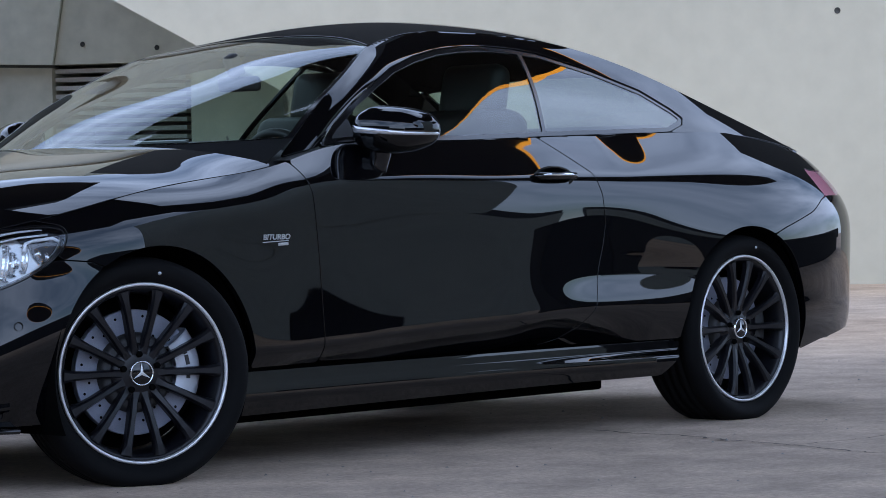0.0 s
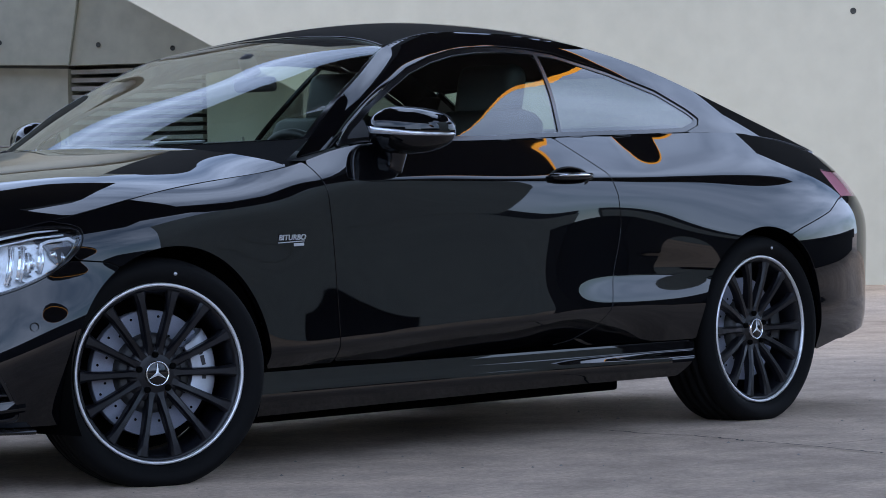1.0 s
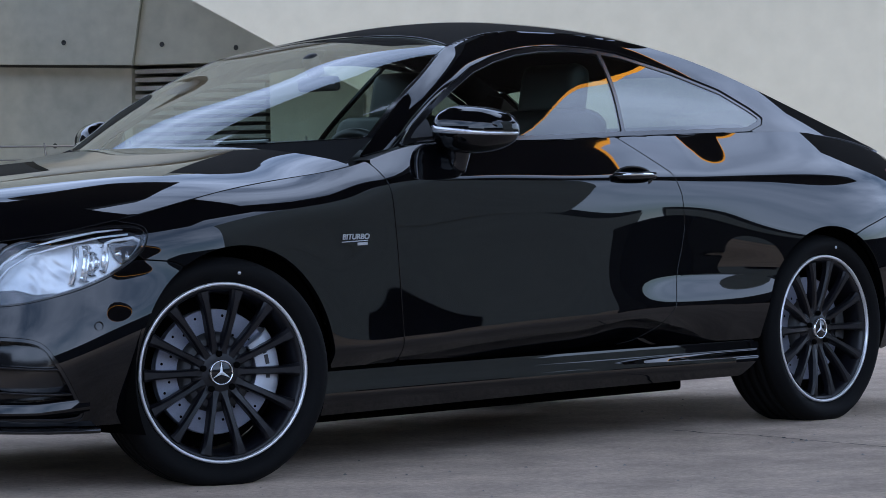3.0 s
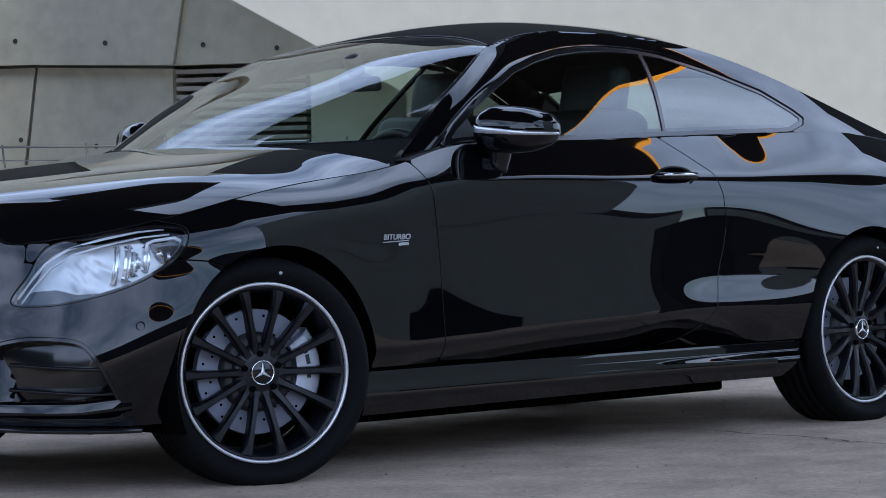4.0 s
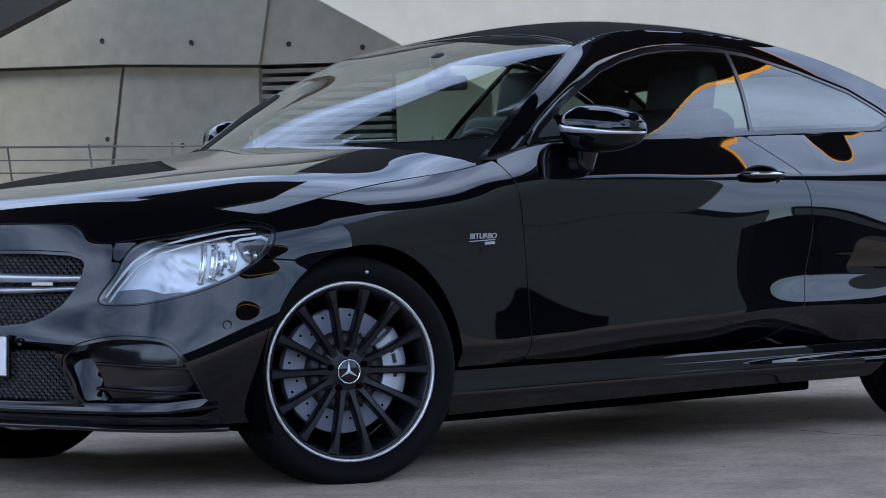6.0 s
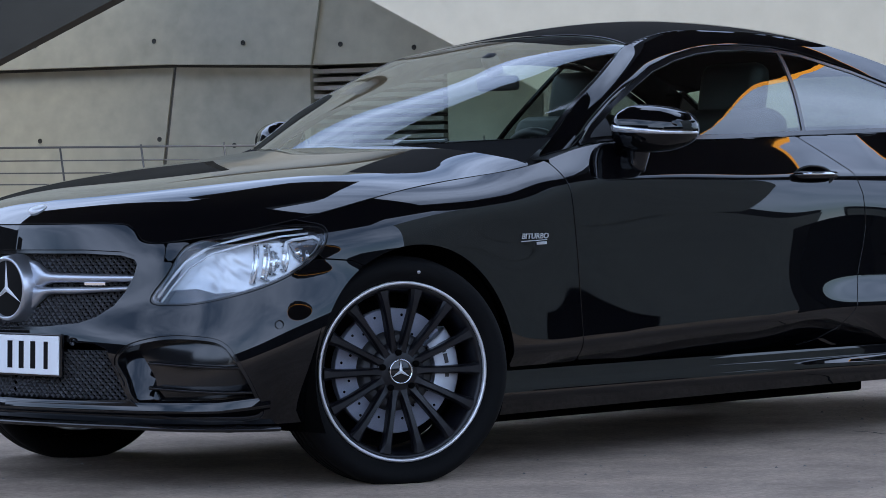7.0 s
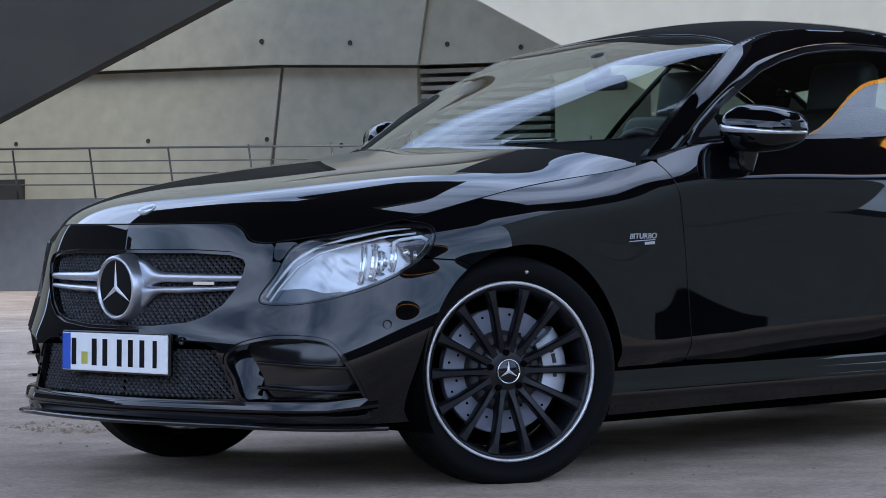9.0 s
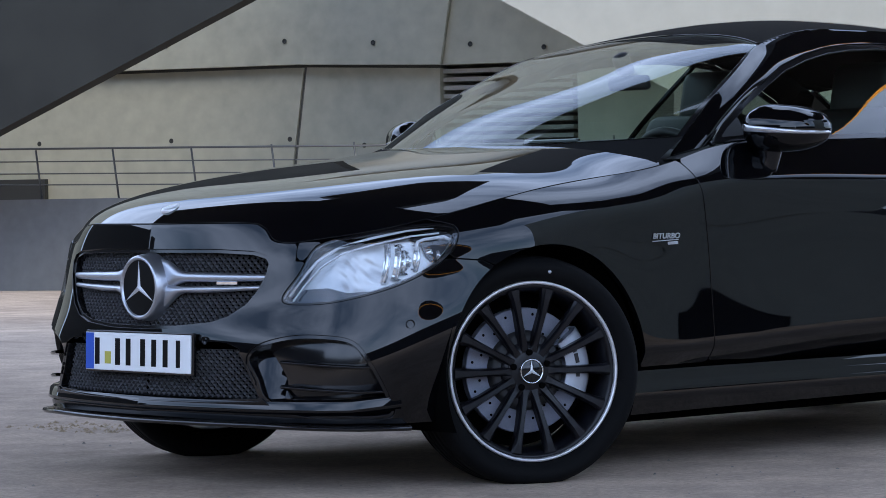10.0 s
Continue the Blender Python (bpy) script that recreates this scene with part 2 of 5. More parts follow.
def panel(name, data, m, parent, label="", at=None):
    """Links mesh data of sheet() as one part with the true surface's shading."""
    verts, norms, faces = data
    me = bpy.data.meshes.new(name)
    me.from_pydata(verts.tolist(), [], faces)
    me.update()
    for p in me.polygons:
        p.use_smooth = True
    me.normals_split_custom_set_from_vertices(norms.tolist())
    return link(name, me, m, parent, label, False, at)


def steps(a, b, d):
    return np.linspace(a, b, max(2, int(round((b - a) / d)) + 1))
# ---- shape of the car body: smooth curves and surfaces (x to the rear, y to the right, z up; front axle at x = 0) ----
def spline(xs, ys):
    """A natural cubic through the knots, straight beyond its ends."""
    xs, ys = np.array(xs, float), np.array(ys, float)
    n, h = len(xs), np.diff(np.array(xs, float))
    a, b = np.eye(n), np.zeros(n)
    for i in range(1, n - 1):
        a[i, i - 1:i + 2] = h[i - 1], 2 * (h[i - 1] + h[i]), h[i]
        b[i] = 6 * ((ys[i + 1] - ys[i]) / h[i] - (ys[i] - ys[i - 1]) / h[i - 1])
    m = np.linalg.solve(a, b)

    def f(x):
        x = np.asarray(x, float)
        i = np.clip(np.searchsorted(xs, x) - 1, 0, n - 2)
        c = np.clip(x, xs[0], xs[-1])
        l, r, g = c - xs[i], xs[i + 1] - c, h[i]
        y = (m[i] * r**3 + m[i + 1] * l**3) / (6 * g) + (ys[i] / g - m[i] * g / 6) * r + (ys[i + 1] / g - m[i + 1] * g / 6) * l
        s0 = (ys[1] - ys[0]) / h[0] - h[0] * (2 * m[0] + m[1]) / 6
        s1 = (ys[-1] - ys[-2]) / h[-1] + h[-1] * (2 * m[-1] + m[-2]) / 6
        return y + np.where(x < xs[0], (x - xs[0]) * s0, 0) + np.where(x > xs[-1], (x - xs[-1]) * s1, 0)
    return f


def hermite(xs, ys):
    """A cubic through the knots that never overshoots."""
    xs, ys = np.array(xs, float), np.array(ys, float)
    h, d = np.diff(xs), np.diff(ys) / np.diff(xs)
    m = np.zeros(len(xs))
    w1, w2 = 2 * h[1:] + h[:-1], h[1:] + 2 * h[:-1]
    ok = d[:-1] * d[1:] > 0
    m[1:-1][ok] = ((w1 + w2)[ok]) / (w1[ok] / d[:-1][ok] + w2[ok] / d[1:][ok])
    m[0], m[-1] = d[0], d[-1]

    def f(x):
        x = np.clip(np.asarray(x, float), xs[0], xs[-1])
        i = np.clip(np.searchsorted(xs, x) - 1, 0, len(xs) - 2)
        t = (x - xs[i]) / h[i]
        return (ys[i] * (1 + 2 * t) * (1 - t)**2 + ys[i + 1] * t * t * (3 - 2 * t) + h[i] * (m[i] * t * (1 - t)**2 - m[i + 1] * t * t * (1 - t)))
    return f


# plan outline of the left half at its widest, from the nose round the flank to the tail
PLAN = [(-0.785, 0), (-0.775, -0.2), (-0.745, -0.4), (-0.69, -0.58), (-0.60, -0.72), (-0.48, -0.81), (-0.3, -0.868), (0, -0.895), (0.4, -0.897), (0.9, -0.887),
        (1.5, -0.884), (2.1, -0.891), (2.7, -0.907), (3.0, -0.903), (3.3, -0.868), (3.55, -0.80), (3.74, -0.68), (3.85, -0.48), (3.895, -0.22), (3.91, 0)]
_p = np.array([(x, -y) for x, y in PLAN[2:0:-1]] + PLAN + [(x, -y) for x, y in PLAN[-2:-4:-1]])
_k = np.concatenate([[0], np.cumsum(np.hypot(*np.diff(_p, axis=0).T))])
_fx, _fy = spline(_k, _p[:, 0]), spline(_k, _p[:, 1])
_t = np.linspace(_k[2], _k[-3], 3000)
_arc = np.concatenate([[0], np.cumsum(np.hypot(np.diff(_fx(_t)), np.diff(_fy(_t))))])
_arc -= np.interp(0, _fx(_t)[:1500], _arc[:1500])
S0, S1 = _arc[0], _arc[-1]


def along(s):
    """The outline's knot value at arc length s (0 at the front axle)."""
    return np.interp(s, _arc, _t)




ZK = [0.17, 0.24, 0.32, 0.42, 0.52, 0.62, 0.72, 0.80, 0.86, 0.92, 0.99, 1.06]
FRONT_SECTIONS = [  # how far the skin lies inside the outline at those heights
    (S0, [0.035, 0.010, 0.015, 0.020, 0.032, 0.046, 0.062, 0.09, 0.15, 0.25, 0.38, 0.5]),
    (S0 + 0.45, [0.035, 0.010, 0.008, 0.008, 0.036, 0.054, 0.076, 0.11, 0.17, 0.27, 0.40, 0.5]),
    (-0.62, [0.03, 0.010, 0.000, 0.006, 0.032, 0.057, 0.085, 0.15, 0.24, 0.35, 0.48, 0.60]),
    (-0.30, [0.09, 0.06, 0.028, 0.008, 0.012, 0.032, 0.052, 0.118, 0.22, 0.36, 0.52, 0.68]),
    (0.0, [0.06, 0.045, 0.03, 0.018, 0.006, 0.0, 0.008, 0.052, 0.150, 0.32, 0.50, 0.68]),
    (0.38, [-0.006, -0.008, -0.010, -0.010, -0.008, -0.004, 0.001, 0.014, 0.078, 0.205, 0.36, 0.52]),
    (0.60, [-0.018, -0.0165, -0.0150, -0.0130, -0.0105, -0.008, -0.004, 0.002, 0.024, 0.086, 0.17, 0.26])]
REAR_SECTIONS = [
    (0.85, [-0.020, -0.0185, -0.0170, -0.0150, -0.0125, -0.0095, -0.006, -0.0015, 0.005, 0.028, 0.070, 0.12]),
    (1.40, [-0.018, -0.0170, -0.0155, -0.0135, -0.0110, -0.0085, -0.0055, 0.000, 0.009, 0.019, 0.036, 0.07]),
    (1.70, [-0.012, -0.0120, -0.0115, -0.0105, -0.0080, -0.006, -0.0035, 0.0035, 0.0135, 0.025, 0.043, 0.076]),
    (1.98, [0.060, 0.046, 0.026, 0.001, 0.0145, 0.0132, 0.0105, 0.0165, 0.028, 0.038, 0.055, 0.085]),
    (2.85, [0.05, 0.035, 0.016, 0.006, 0.002, 0.0, 0.014, 0.036, 0.06, 0.094, 0.145, 0.20]),
    (3.40, [0.06, 0.036, 0.014, 0.007, 0.003, 0.0, 0.010, 0.040, 0.080, 0.135, 0.21, 0.30]),
    (4.00, [0.08, 0.045, 0.016, 0.008, 0.003, 0.0, 0.015, 0.065, 0.12, 0.19, 0.27, 0.36]),
    (S1, [0.12, 0.07, 0.03, 0.015, 0.004, 0.0, 0.025, 0.070, 0.12, 0.18, 0.26, 0.35])]
SECTIONS = FRONT_SECTIONS + REAR_SECTIONS
_sec = [spline(ZK, d) for _, d in SECTIONS]
_ss = np.array([s for s, _ in SECTIONS])
_eye = np.eye(len(SECTIONS))
_wgt = [spline(_ss, _eye[i]) for i in range(len(SECTIONS))]
CREASE = hermite([0.3, 0.9, 1.4, 1.8, 2.15, 2.4, 2.7, 3.0, 3.3], [0.0, 0.42, 0.56, 0.69, 0.74, 0.56, 0.30, 0.10, 0.0])

FOLD = hermite([0.2, 0.45, 0.7, 1.7, 2.0, 2.3], [0.0, 0.8, 1.1, 1.1, 0.55, 0.0])


def inset(s, z):
    d = 0
    for w, f in zip(_wgt, _sec):
        d = d + w(s) * f(z)
    k = CREASE(s)
    fold = 0.356 + 0.052 * np.clip((s - 0.55) / 1.2, 0, 1.2)  # where the flank turns under
    d = d + FOLD(s) * 0.005 * np.log1p(np.exp(np.clip((fold - z) / 0.005, -30, 30)))
    return d + k * 0.008 * np.log1p(np.exp(np.clip((z - 0.858) / 0.008, -30, 30)))


def skin(s, z, deep=0.0):
    """The lower body's skin at arc length s and height z, left half."""
    s, z = np.broadcast_arrays(np.asarray(s, float), np.asarray(z, float))
    t = along(s)
    dx, dy = (_fx(t + 1e-4) - _fx(t - 1e-4)), (_fy(t + 1e-4) - _fy(t - 1e-4))
    l = np.hypot(dx, dy)
    d = inset(s, z) + deep
    return np.stack([_fx(t) - dy / l * d, _fy(t) + dx / l * d, z], -1)


# top edge of the lower body: hood edge, fender line, belt line, deck edge
_top_front = spline([S0 - 0.25, S0, -1.15, -0.95, -0.82, -0.70, -0.5, -0.25, 0.0, 0.2, 0.42, 0.52, 0.60],
                    [0.757, 0.755, 0.757, 0.748, 0.708, 0.702, 0.735, 0.776, 0.826, 0.854, 0.879, 0.893, 0.909])
_top_rear = spline([0.60, 0.68, 0.75, 1.3, 1.86, 2.4, 2.8, 3.2, 3.55, 3.9, S1], [0.909, 0.929, 0.946, 0.977, 0.990, 1.003, 1.010, 0.984, 0.918, 0.882, 0.88])


_top_nose = hermite([S0 - 0.25, S0, -1.05, -0.965, -0.925, -0.895, -0.86, -0.80, -0.72], [0.756, 0.756, 0.7565, 0.7535, 0.738, 0.709, 0.700, 0.6985, float(_top_front(-0.72))])


def TOP(s):
    s = np.asarray(s, float)
    return np.where(s < -0.72, _top_nose(s), np.where(s < 0.60, _top_front(s), _top_rear(s)))


RAIL = spline([0.76, 0.89, 1.07, 1.26, 1.38, 1.5, 1.8, 2.1, 2.4, 2.7, 3.0, 3.3, 3.45], [0.989, 1.085, 1.189, 1.283, 1.314, 1.335, 1.35, 1.34, 1.299, 1.206, 1.083, 0.976, 0.925])
LEAN0 = spline([0.6, 1.4, 2.2, 2.6, 3.0, 3.5], [0.55, 0.54, 0.55, 0.62, 0.78, 1.0])
_bx = [0.72, 1.3, 1.86, 2.4, 2.85, 3.2, 3.5]
BELT_Y = spline(_bx, [float(skin(x, TOP(x))[1]) for x in _bx])
BELT_Z = spline([0.6, 1.3, 1.86, 2.4, 2.8, 3.2, 3.5], [0.938, 0.976, 0.990, 1.003, 1.009, 0.983, 0.925])


SILL_TOP = hermite([0.70, 0.83, 0.92, 1.05, 1.18, 1.30, 1.45, 1.59, 1.72, 1.87, 2.02, 2.15, 2.38, 2.6], [0.86, 0.960, 1.030, 1.108, 1.168, 1.217, 1.257, 1.283, 1.296, 1.302, 1.297, 1.283, 1.226, 1.15])  # upper edge of the side windows


def cabin(x, z, deep=0.0):
    """The side of the cabin above the belt, left half."""
    x, z = np.broadcast_arrays(np.asarray(x, float), np.asarray(z, float))
    h = np.maximum(z - BELT_Z(x), -0.06)
    lo = SILL_TOP(x)
    q = np.clip((z - lo) / np.maximum(RAIL(x) - lo, 0.02), 0, 1)
    bow = -(0.005 + 0.006 * np.clip((1.5 - x) / 0.4, 0, 1)) * 4 * q * (1 - q) * np.clip((2.6 - x) / 0.5, 0, 1)
    return np.stack([x, bow + BELT_Y(x) + 0.085 * (np.clip(1.3 - x, 0, 1) / 0.6)**2 + LEAN0(x) * h + 0.75 * h * h + deep, z], -1)


def coons(c0, c1, d0, d1):
    """c0, c1: edges over u at v = 0, 1; d0, d1: edges over v at u = 0, 1."""
    def f(u, v):
        u, v = np.broadcast_arrays(np.asarray(u, float), np.asarray(v, float))
        U, V = u[..., None], v[..., None]
        z = np.zeros_like(u)
        o = np.ones_like(u)
        return ((1 - V) * c0(u) + V * c1(u) + (1 - U) * d0(v) + U * d1(v)
                - (1 - U) * (1 - V) * c0(z) - U * (1 - V) * c0(o) - (1 - U) * V * c1(z) - U * V * c1(o))
    return f


def flip(p):
    return p * np.array([1, -1, 1])


def arch3(a, c):
    """A curve over v from a to its mirror image, through c in the middle."""
    a, c = np.array(a, float), np.array(c, float)

    def f(v):
        w = 2 * np.asarray(v, float)[..., None] - 1
        q = c + (a - c) * np.abs(w)**2.2
        q[..., 1] = a[1] * -w[..., 0]
        return q
    return f


def rail_curve(x0, x1):
    def f(u):
        x = x0 + (x1 - x0) * np.asarray(u, float)
        return cabin(x, RAIL(x))
    return f


_w0, _r0, _r1, _b1 = 0.76, 1.27, 2.72, 3.33
_lw, _lr, _lb = rail_curve(_w0, _r0), rail_curve(_r0, _r1), rail_curve(_r1, _b1)
_e = lambda x: cabin(x, RAIL(x))
screen = coons(_lw, lambda u: flip(_lw(u)), arch3(_e(_w0), (0.42, 0, 0.968)), arch3(_e(_r0), (1.41, 0, 1.345)))
roof = coons(_lr, lambda u: flip(_lr(u)), arch3(_e(_r0), (1.41, 0, 1.345)), arch3(_e(_r1), (2.84, 0, 1.243)))
backlight = coons(_lb, lambda u: flip(_lb(u)), arch3(_e(_r1), (2.84, 0, 1.243)), arch3(_e(_b1), (3.50, 0, 1.0)))
_hs = -0.82


_hk = np.array([_hs, -0.55, -0.25, 0.05, 0.35, 0.48, 0.60])
_hp = skin(_hk, TOP(_hk))
_hu = np.array([0, 0.185, 0.39, 0.597, 0.80, 0.90, 1.0])
_hside = [spline(_hu, _hp[:, k]) for k in range(3)]


def _hood_side(u):
    return np.stack([f(u) for f in _hside], -1)


def _hood_front(v):
    s = S0 + np.abs(2 * np.asarray(v, float) - 1) * (_hs - S0)
    p = skin(s, TOP(s))
    p[..., 1] *= np.where(np.asarray(v) > 0.5, -1, 1)
    return p


_hood = coons(_hood_side, lambda u: flip(_hood_side(u)), _hood_front, arch3(_hp[-1], (0.44, 0, 0.982)))


HOOD_MID = spline([0, 0.1, 0.2, 0.35, 0.5, 0.75, 1], [0.755, 0.797, 0.832, 0.872, 0.902, 0.942, 0.976])


def hood(u, v):
    u, v = np.broadcast_arrays(np.asarray(u, float), np.asarray(v, float))
    p = _hood(u, v).copy()
    w = np.abs(2 * v - 1)
    k = np.clip(w, 0, 1)**3.4
    front = TOP(S0 + np.clip(w, 0, 1) * (_hs - S0)) - (0.755 * (1 - k) + TOP(_hs) * k)
    p[..., 2] = HOOD_MID(u) * (1 - k) + _hside[2](u) * k + front * np.clip(1 - u, 0, 1)**5
    return p
# ---- the yard: ground, walls, parapet, railing, leaning pier ----
BACK = Matrix(((0.416, 0.909, 0, 12.7), (-0.909, 0.416, 0, 12.2), (0, 0, 1, 0), (0, 0, 0, 1)))  # a: along the wall, b: behind it, z


def slab(name, outline, b0, b1, m, parent=None, label="", at=BACK):
    """A wall with that outline in a and z, from depth b0 to b1."""
    n = len(outline)
    verts = [(a, b0, z) for a, z in outline] + [(a, b1, z) for a, z in outline]
    faces = [tuple(range(n)), tuple(range(2 * n - 1, n - 1, -1))] + [(i, i + n, (i + 1) % n + n, (i + 1) % n) for i in range(n)]
    bm = bmesh.new()
    vs = [bm.verts.new(v) for v in verts]
    for f in faces:
        bm.faces.new([vs[i] for i in f])
    return part(name, bm, m, parent, label, at=at)


def ground_material():
    m = bpy.data.materials.new("yard_concrete")
    m.use_nodes = True
    n, l = m.node_tree.nodes, m.node_tree.links
    b = n["Principled BSDF"]
    tc = n.new("ShaderNodeTexCoord")

    def noise_at(scale, detail=6, rough=0.55):
        t = n.new("ShaderNodeTexNoise")
        t.inputs["Scale"].default_value, t.inputs["Detail"].default_value, t.inputs["Roughness"].default_value = scale, detail, rough
        l.new(tc.outputs["Object"], t.inputs["Vector"])
        return t
    big, mid, fine = noise_at(0.5), noise_at(4.0, 7, 0.65), noise_at(45.0, 8, 0.82)
    ramp = n.new("ShaderNodeValToRGB")
    ramp.color_ramp.elements[0].position, ramp.color_ramp.elements[0].color = 0.32, (0.246, 0.187, 0.145, 1)
    ramp.color_ramp.elements[1].position, ramp.color_ramp.elements[1].color = 0.64, (0.575, 0.445, 0.347, 1)
    add = n.new("ShaderNodeMath")
    add.operation = "MULTIPLY_ADD"
    add.inputs[1].default_value = 0.45
    l.new(mid.outputs["Fac"], add.inputs[0])
    half = n.new("ShaderNodeMath")
    half.operation = "MULTIPLY"
    half.inputs[1].default_value = 0.55
    l.new(big.outputs["Fac"], half.inputs[0])
    l.new(half.outputs[0], add.inputs[2])
    l.new(add.outputs[0], ramp.inputs["Fac"])
    grain = n.new("ShaderNodeMapRange")
    grain.inputs["From Min"].default_value, grain.inputs["From Max"].default_value = 0.3, 0.7
    grain.inputs["To Min"].default_value, grain.inputs["To Max"].default_value = 0.62, 1.36
    l.new(fine.outputs["Fac"], grain.inputs["Value"])
    sc = n.new("ShaderNodeVectorMath")
    sc.operation = "SCALE"
    l.new(ramp.outputs["Color"], sc.inputs[0])
    l.new(grain.outputs["Result"], sc.inputs["Scale"])
    l.new(sc.outputs["Vector"], b.inputs["Base Color"])
    b.inputs["Specular IOR Level"].default_value = 0.08
    rr = n.new("ShaderNodeMapRange")
    rr.inputs["To Min"].default_value, rr.inputs["To Max"].default_value = 0.55, 0.85
    l.new(mid.outputs["Fac"], rr.inputs["Value"])
    l.new(rr.outputs["Result"], b.inputs["Roughness"])
    bp = n.new("ShaderNodeBump")
    bp.inputs["Strength"].default_value, bp.inputs["Distance"].default_value = 0.25, 0.004
    l.new(fine.outputs["Fac"], bp.inputs["Height"])
    l.new(bp.outputs["Normal"], b.inputs["Normal"])
    return m


R_ = 400.0
tagged(raw("ground", [(-R_, -R_, 0), (R_, -R_, 0), (R_, R_, 0), (-R_, R_, 0)], [(0, 1, 2, 3)], ground_material()), "worn brownish grey concrete yard surface with fine cracks", "ground", kind="structure")


def ribbon(name, line, width, m, label, jitter, seed):
    """A thin uneven strip lying on the ground along a line."""
    rnd = random.Random(seed)
    pts = []
    for (x0, y0), (x1, y1) in zip(line, line[1:]):
        n = max(2, int(math.hypot(x1 - x0, y1 - y0) / 0.03))
        pts += [(x0 + (x1 - x0) * i / n + rnd.gauss(0, jitter), y0 + (y1 - y0) * i / n + rnd.gauss(0, jitter)) for i in range(n)]
    verts, faces = [], []
    for i, (x, y) in enumerate(pts):
        a, b = pts[max(0, i - 1)], pts[min(len(pts) - 1, i + 1)]
        d = math.hypot(b[0] - a[0], b[1] - a[1]) or 1
        w = width * rnd.uniform(0.3, 1.0) / 2
        nx, ny = -(b[1] - a[1]) / d * w, (b[0] - a[0]) / d * w
        verts += [(x + nx, y + ny, 0.0), (x - nx, y - ny, 0.0)]
    faces = [(2 * i, 2 * i + 1, 2 * i + 3, 2 * i + 2) for i in range(len(pts) - 1)]
    return tagged(raw(name, verts, faces, m, at=pose(0, 0, 0.004)), label, "crack", kind="structure")


CRACK = mat("crack_dark", (0.035, 0.030, 0.028), 0.95)
ribbon("ground_crack", [(2.15, -0.73), (2.10, -0.94), (2.12, -1.11), (2.04, -1.38), (1.99, -1.66), (1.89, -1.94), (1.88, -2.09), (1.80, -2.5), (1.83, -3.0)], 0.014, CRACK, "thin dark crack in the concrete ground", 0.006, 4)
ribbon("ground_crack", [(2.0, -1.66), (2.25, -1.72), (2.6, -1.70), (2.9, -1.79)], 0.008, CRACK, "thin dark crack in the concrete ground", 0.006, 5)
ribbon("ground_crack", [(3.6, -1.2), (3.9, -1.6), (4.0, -2.2), (4.3, -2.9)], 0.010, CRACK, "thin dark crack in the concrete ground", 0.008, 6)


def grit(n, seed, name, spread, big, m, label):
    """Small pebbles and crumbs scattered over a stretch of the yard."""
    rnd = random.Random(seed)
    verts, faces = [], []
    for _ in range(n):
        x, y, r = rnd.uniform(*spread[:2]), rnd.uniform(*spread[2:]), 0.003 + big * rnd.random()**3
        b = len(verts)
        for k in range(5):
            a = k * 1.2566 + rnd.uniform(-0.3, 0.3)
            verts.append((x + r * math.cos(a), y + r * math.sin(a), 0.0))
        verts.append((x, y, r * rnd.uniform(0.5, 1.0)))
        faces += [(b + k, b + (k + 1) % 5, b + 5) for k in range(5)]
    return tagged(raw(name, verts, faces, m), label, name, kind="stuff")


grit(700, 3, "grit", (-2.5, 6, -4.5, 3), 0.005, mat("grit_stone", (0.26, 0.24, 0.22), 0.9, vary=0.4, scale=5, fine=80), "small loose stone crumbs scattered on the concrete")
grit(230, 8, "rubble", (0.26, 0.60, 1.75, 2.35), 0.009, mat("rubble_brown", (0.34, 0.25, 0.16), 0.95, vary=0.5, scale=9, fine=60), "narrow patch of brown broken rubble on the concrete")

# light wall with a slanted free edge
tagged(slab("wall_east", [(0.75, 0), (0.75, 1.68), (-0.1, 2.13), (-2.9, 3.65), (-2.9, 6.99), (14, 6.99), (14, 0)], 0.0, 1.2, WALL_LIGHT),
       "smooth light grey concrete wall with a slanted edge", "wall", kind="structure")
storey = slab("wall_east_storey", [(-3.4, 7.0), (-2.2, 9.2), (-0.4, 10.4), (-0.4, 7.0)], -0.6, 3.0, WALL_GREY)
# unseen dark band, added so roof and rear glass reflect dark
band = slab("wall_east_dark_band", [(-0.39, 3.8), (-0.39, 9.4), (1.2, 10.6), (14, 10.6), (14, 3.8)], -0.6, -0.01, WALL_DARK)
tagged(band, "dark unseen band added on the light wall to darken roof reflections", "wall", kind="structure")
tagged(storey, "grey overhanging upper storey above the light wall", "wall", kind="structure")
# grey building behind, in facets
bg = new("wall_north")
tagged(bg, "grey board-marked concrete building wall with tie holes", "wall", kind="structure")
slab("lower_panel", [(-40, 0), (-40, 2.2), (-4.345, 2.155), (-4.66, 0)], 3.0, 4.2, WALL_GREY, bg)
slab("lower_panel", [(-4.60, 0), (-4.30, 2.155), (-2.82, 2.10), (-2.82, 0)], 2.98, 4.2, WALL_GREY, bg)
slab("upper_panel", [(-40, 2.235), (-40, 11.8), (-2.272, 11.8), (-4.305, 2.185)], 2.9, 4.2, WALL_GREY, bg)
slab("upper_panel", [(-4.297, 2.18), (-2.264, 11.8), (-1.121, 11.8), (-2.762, 2.13)], 2.86, 4.2, WALL_GREY, bg)
slab("upper_panel", [(-2.754, 2.13), (-1.113, 11.8), (6, 11.8), (6, 2.10)], 2.9, 4.2, WALL_GREY, bg)
slab("lintel", [(-0.67, 0), (-0.67, 2.11), (6, 2.1), (6, 0)], 1.3, 4.2, WALL_GREY, bg)
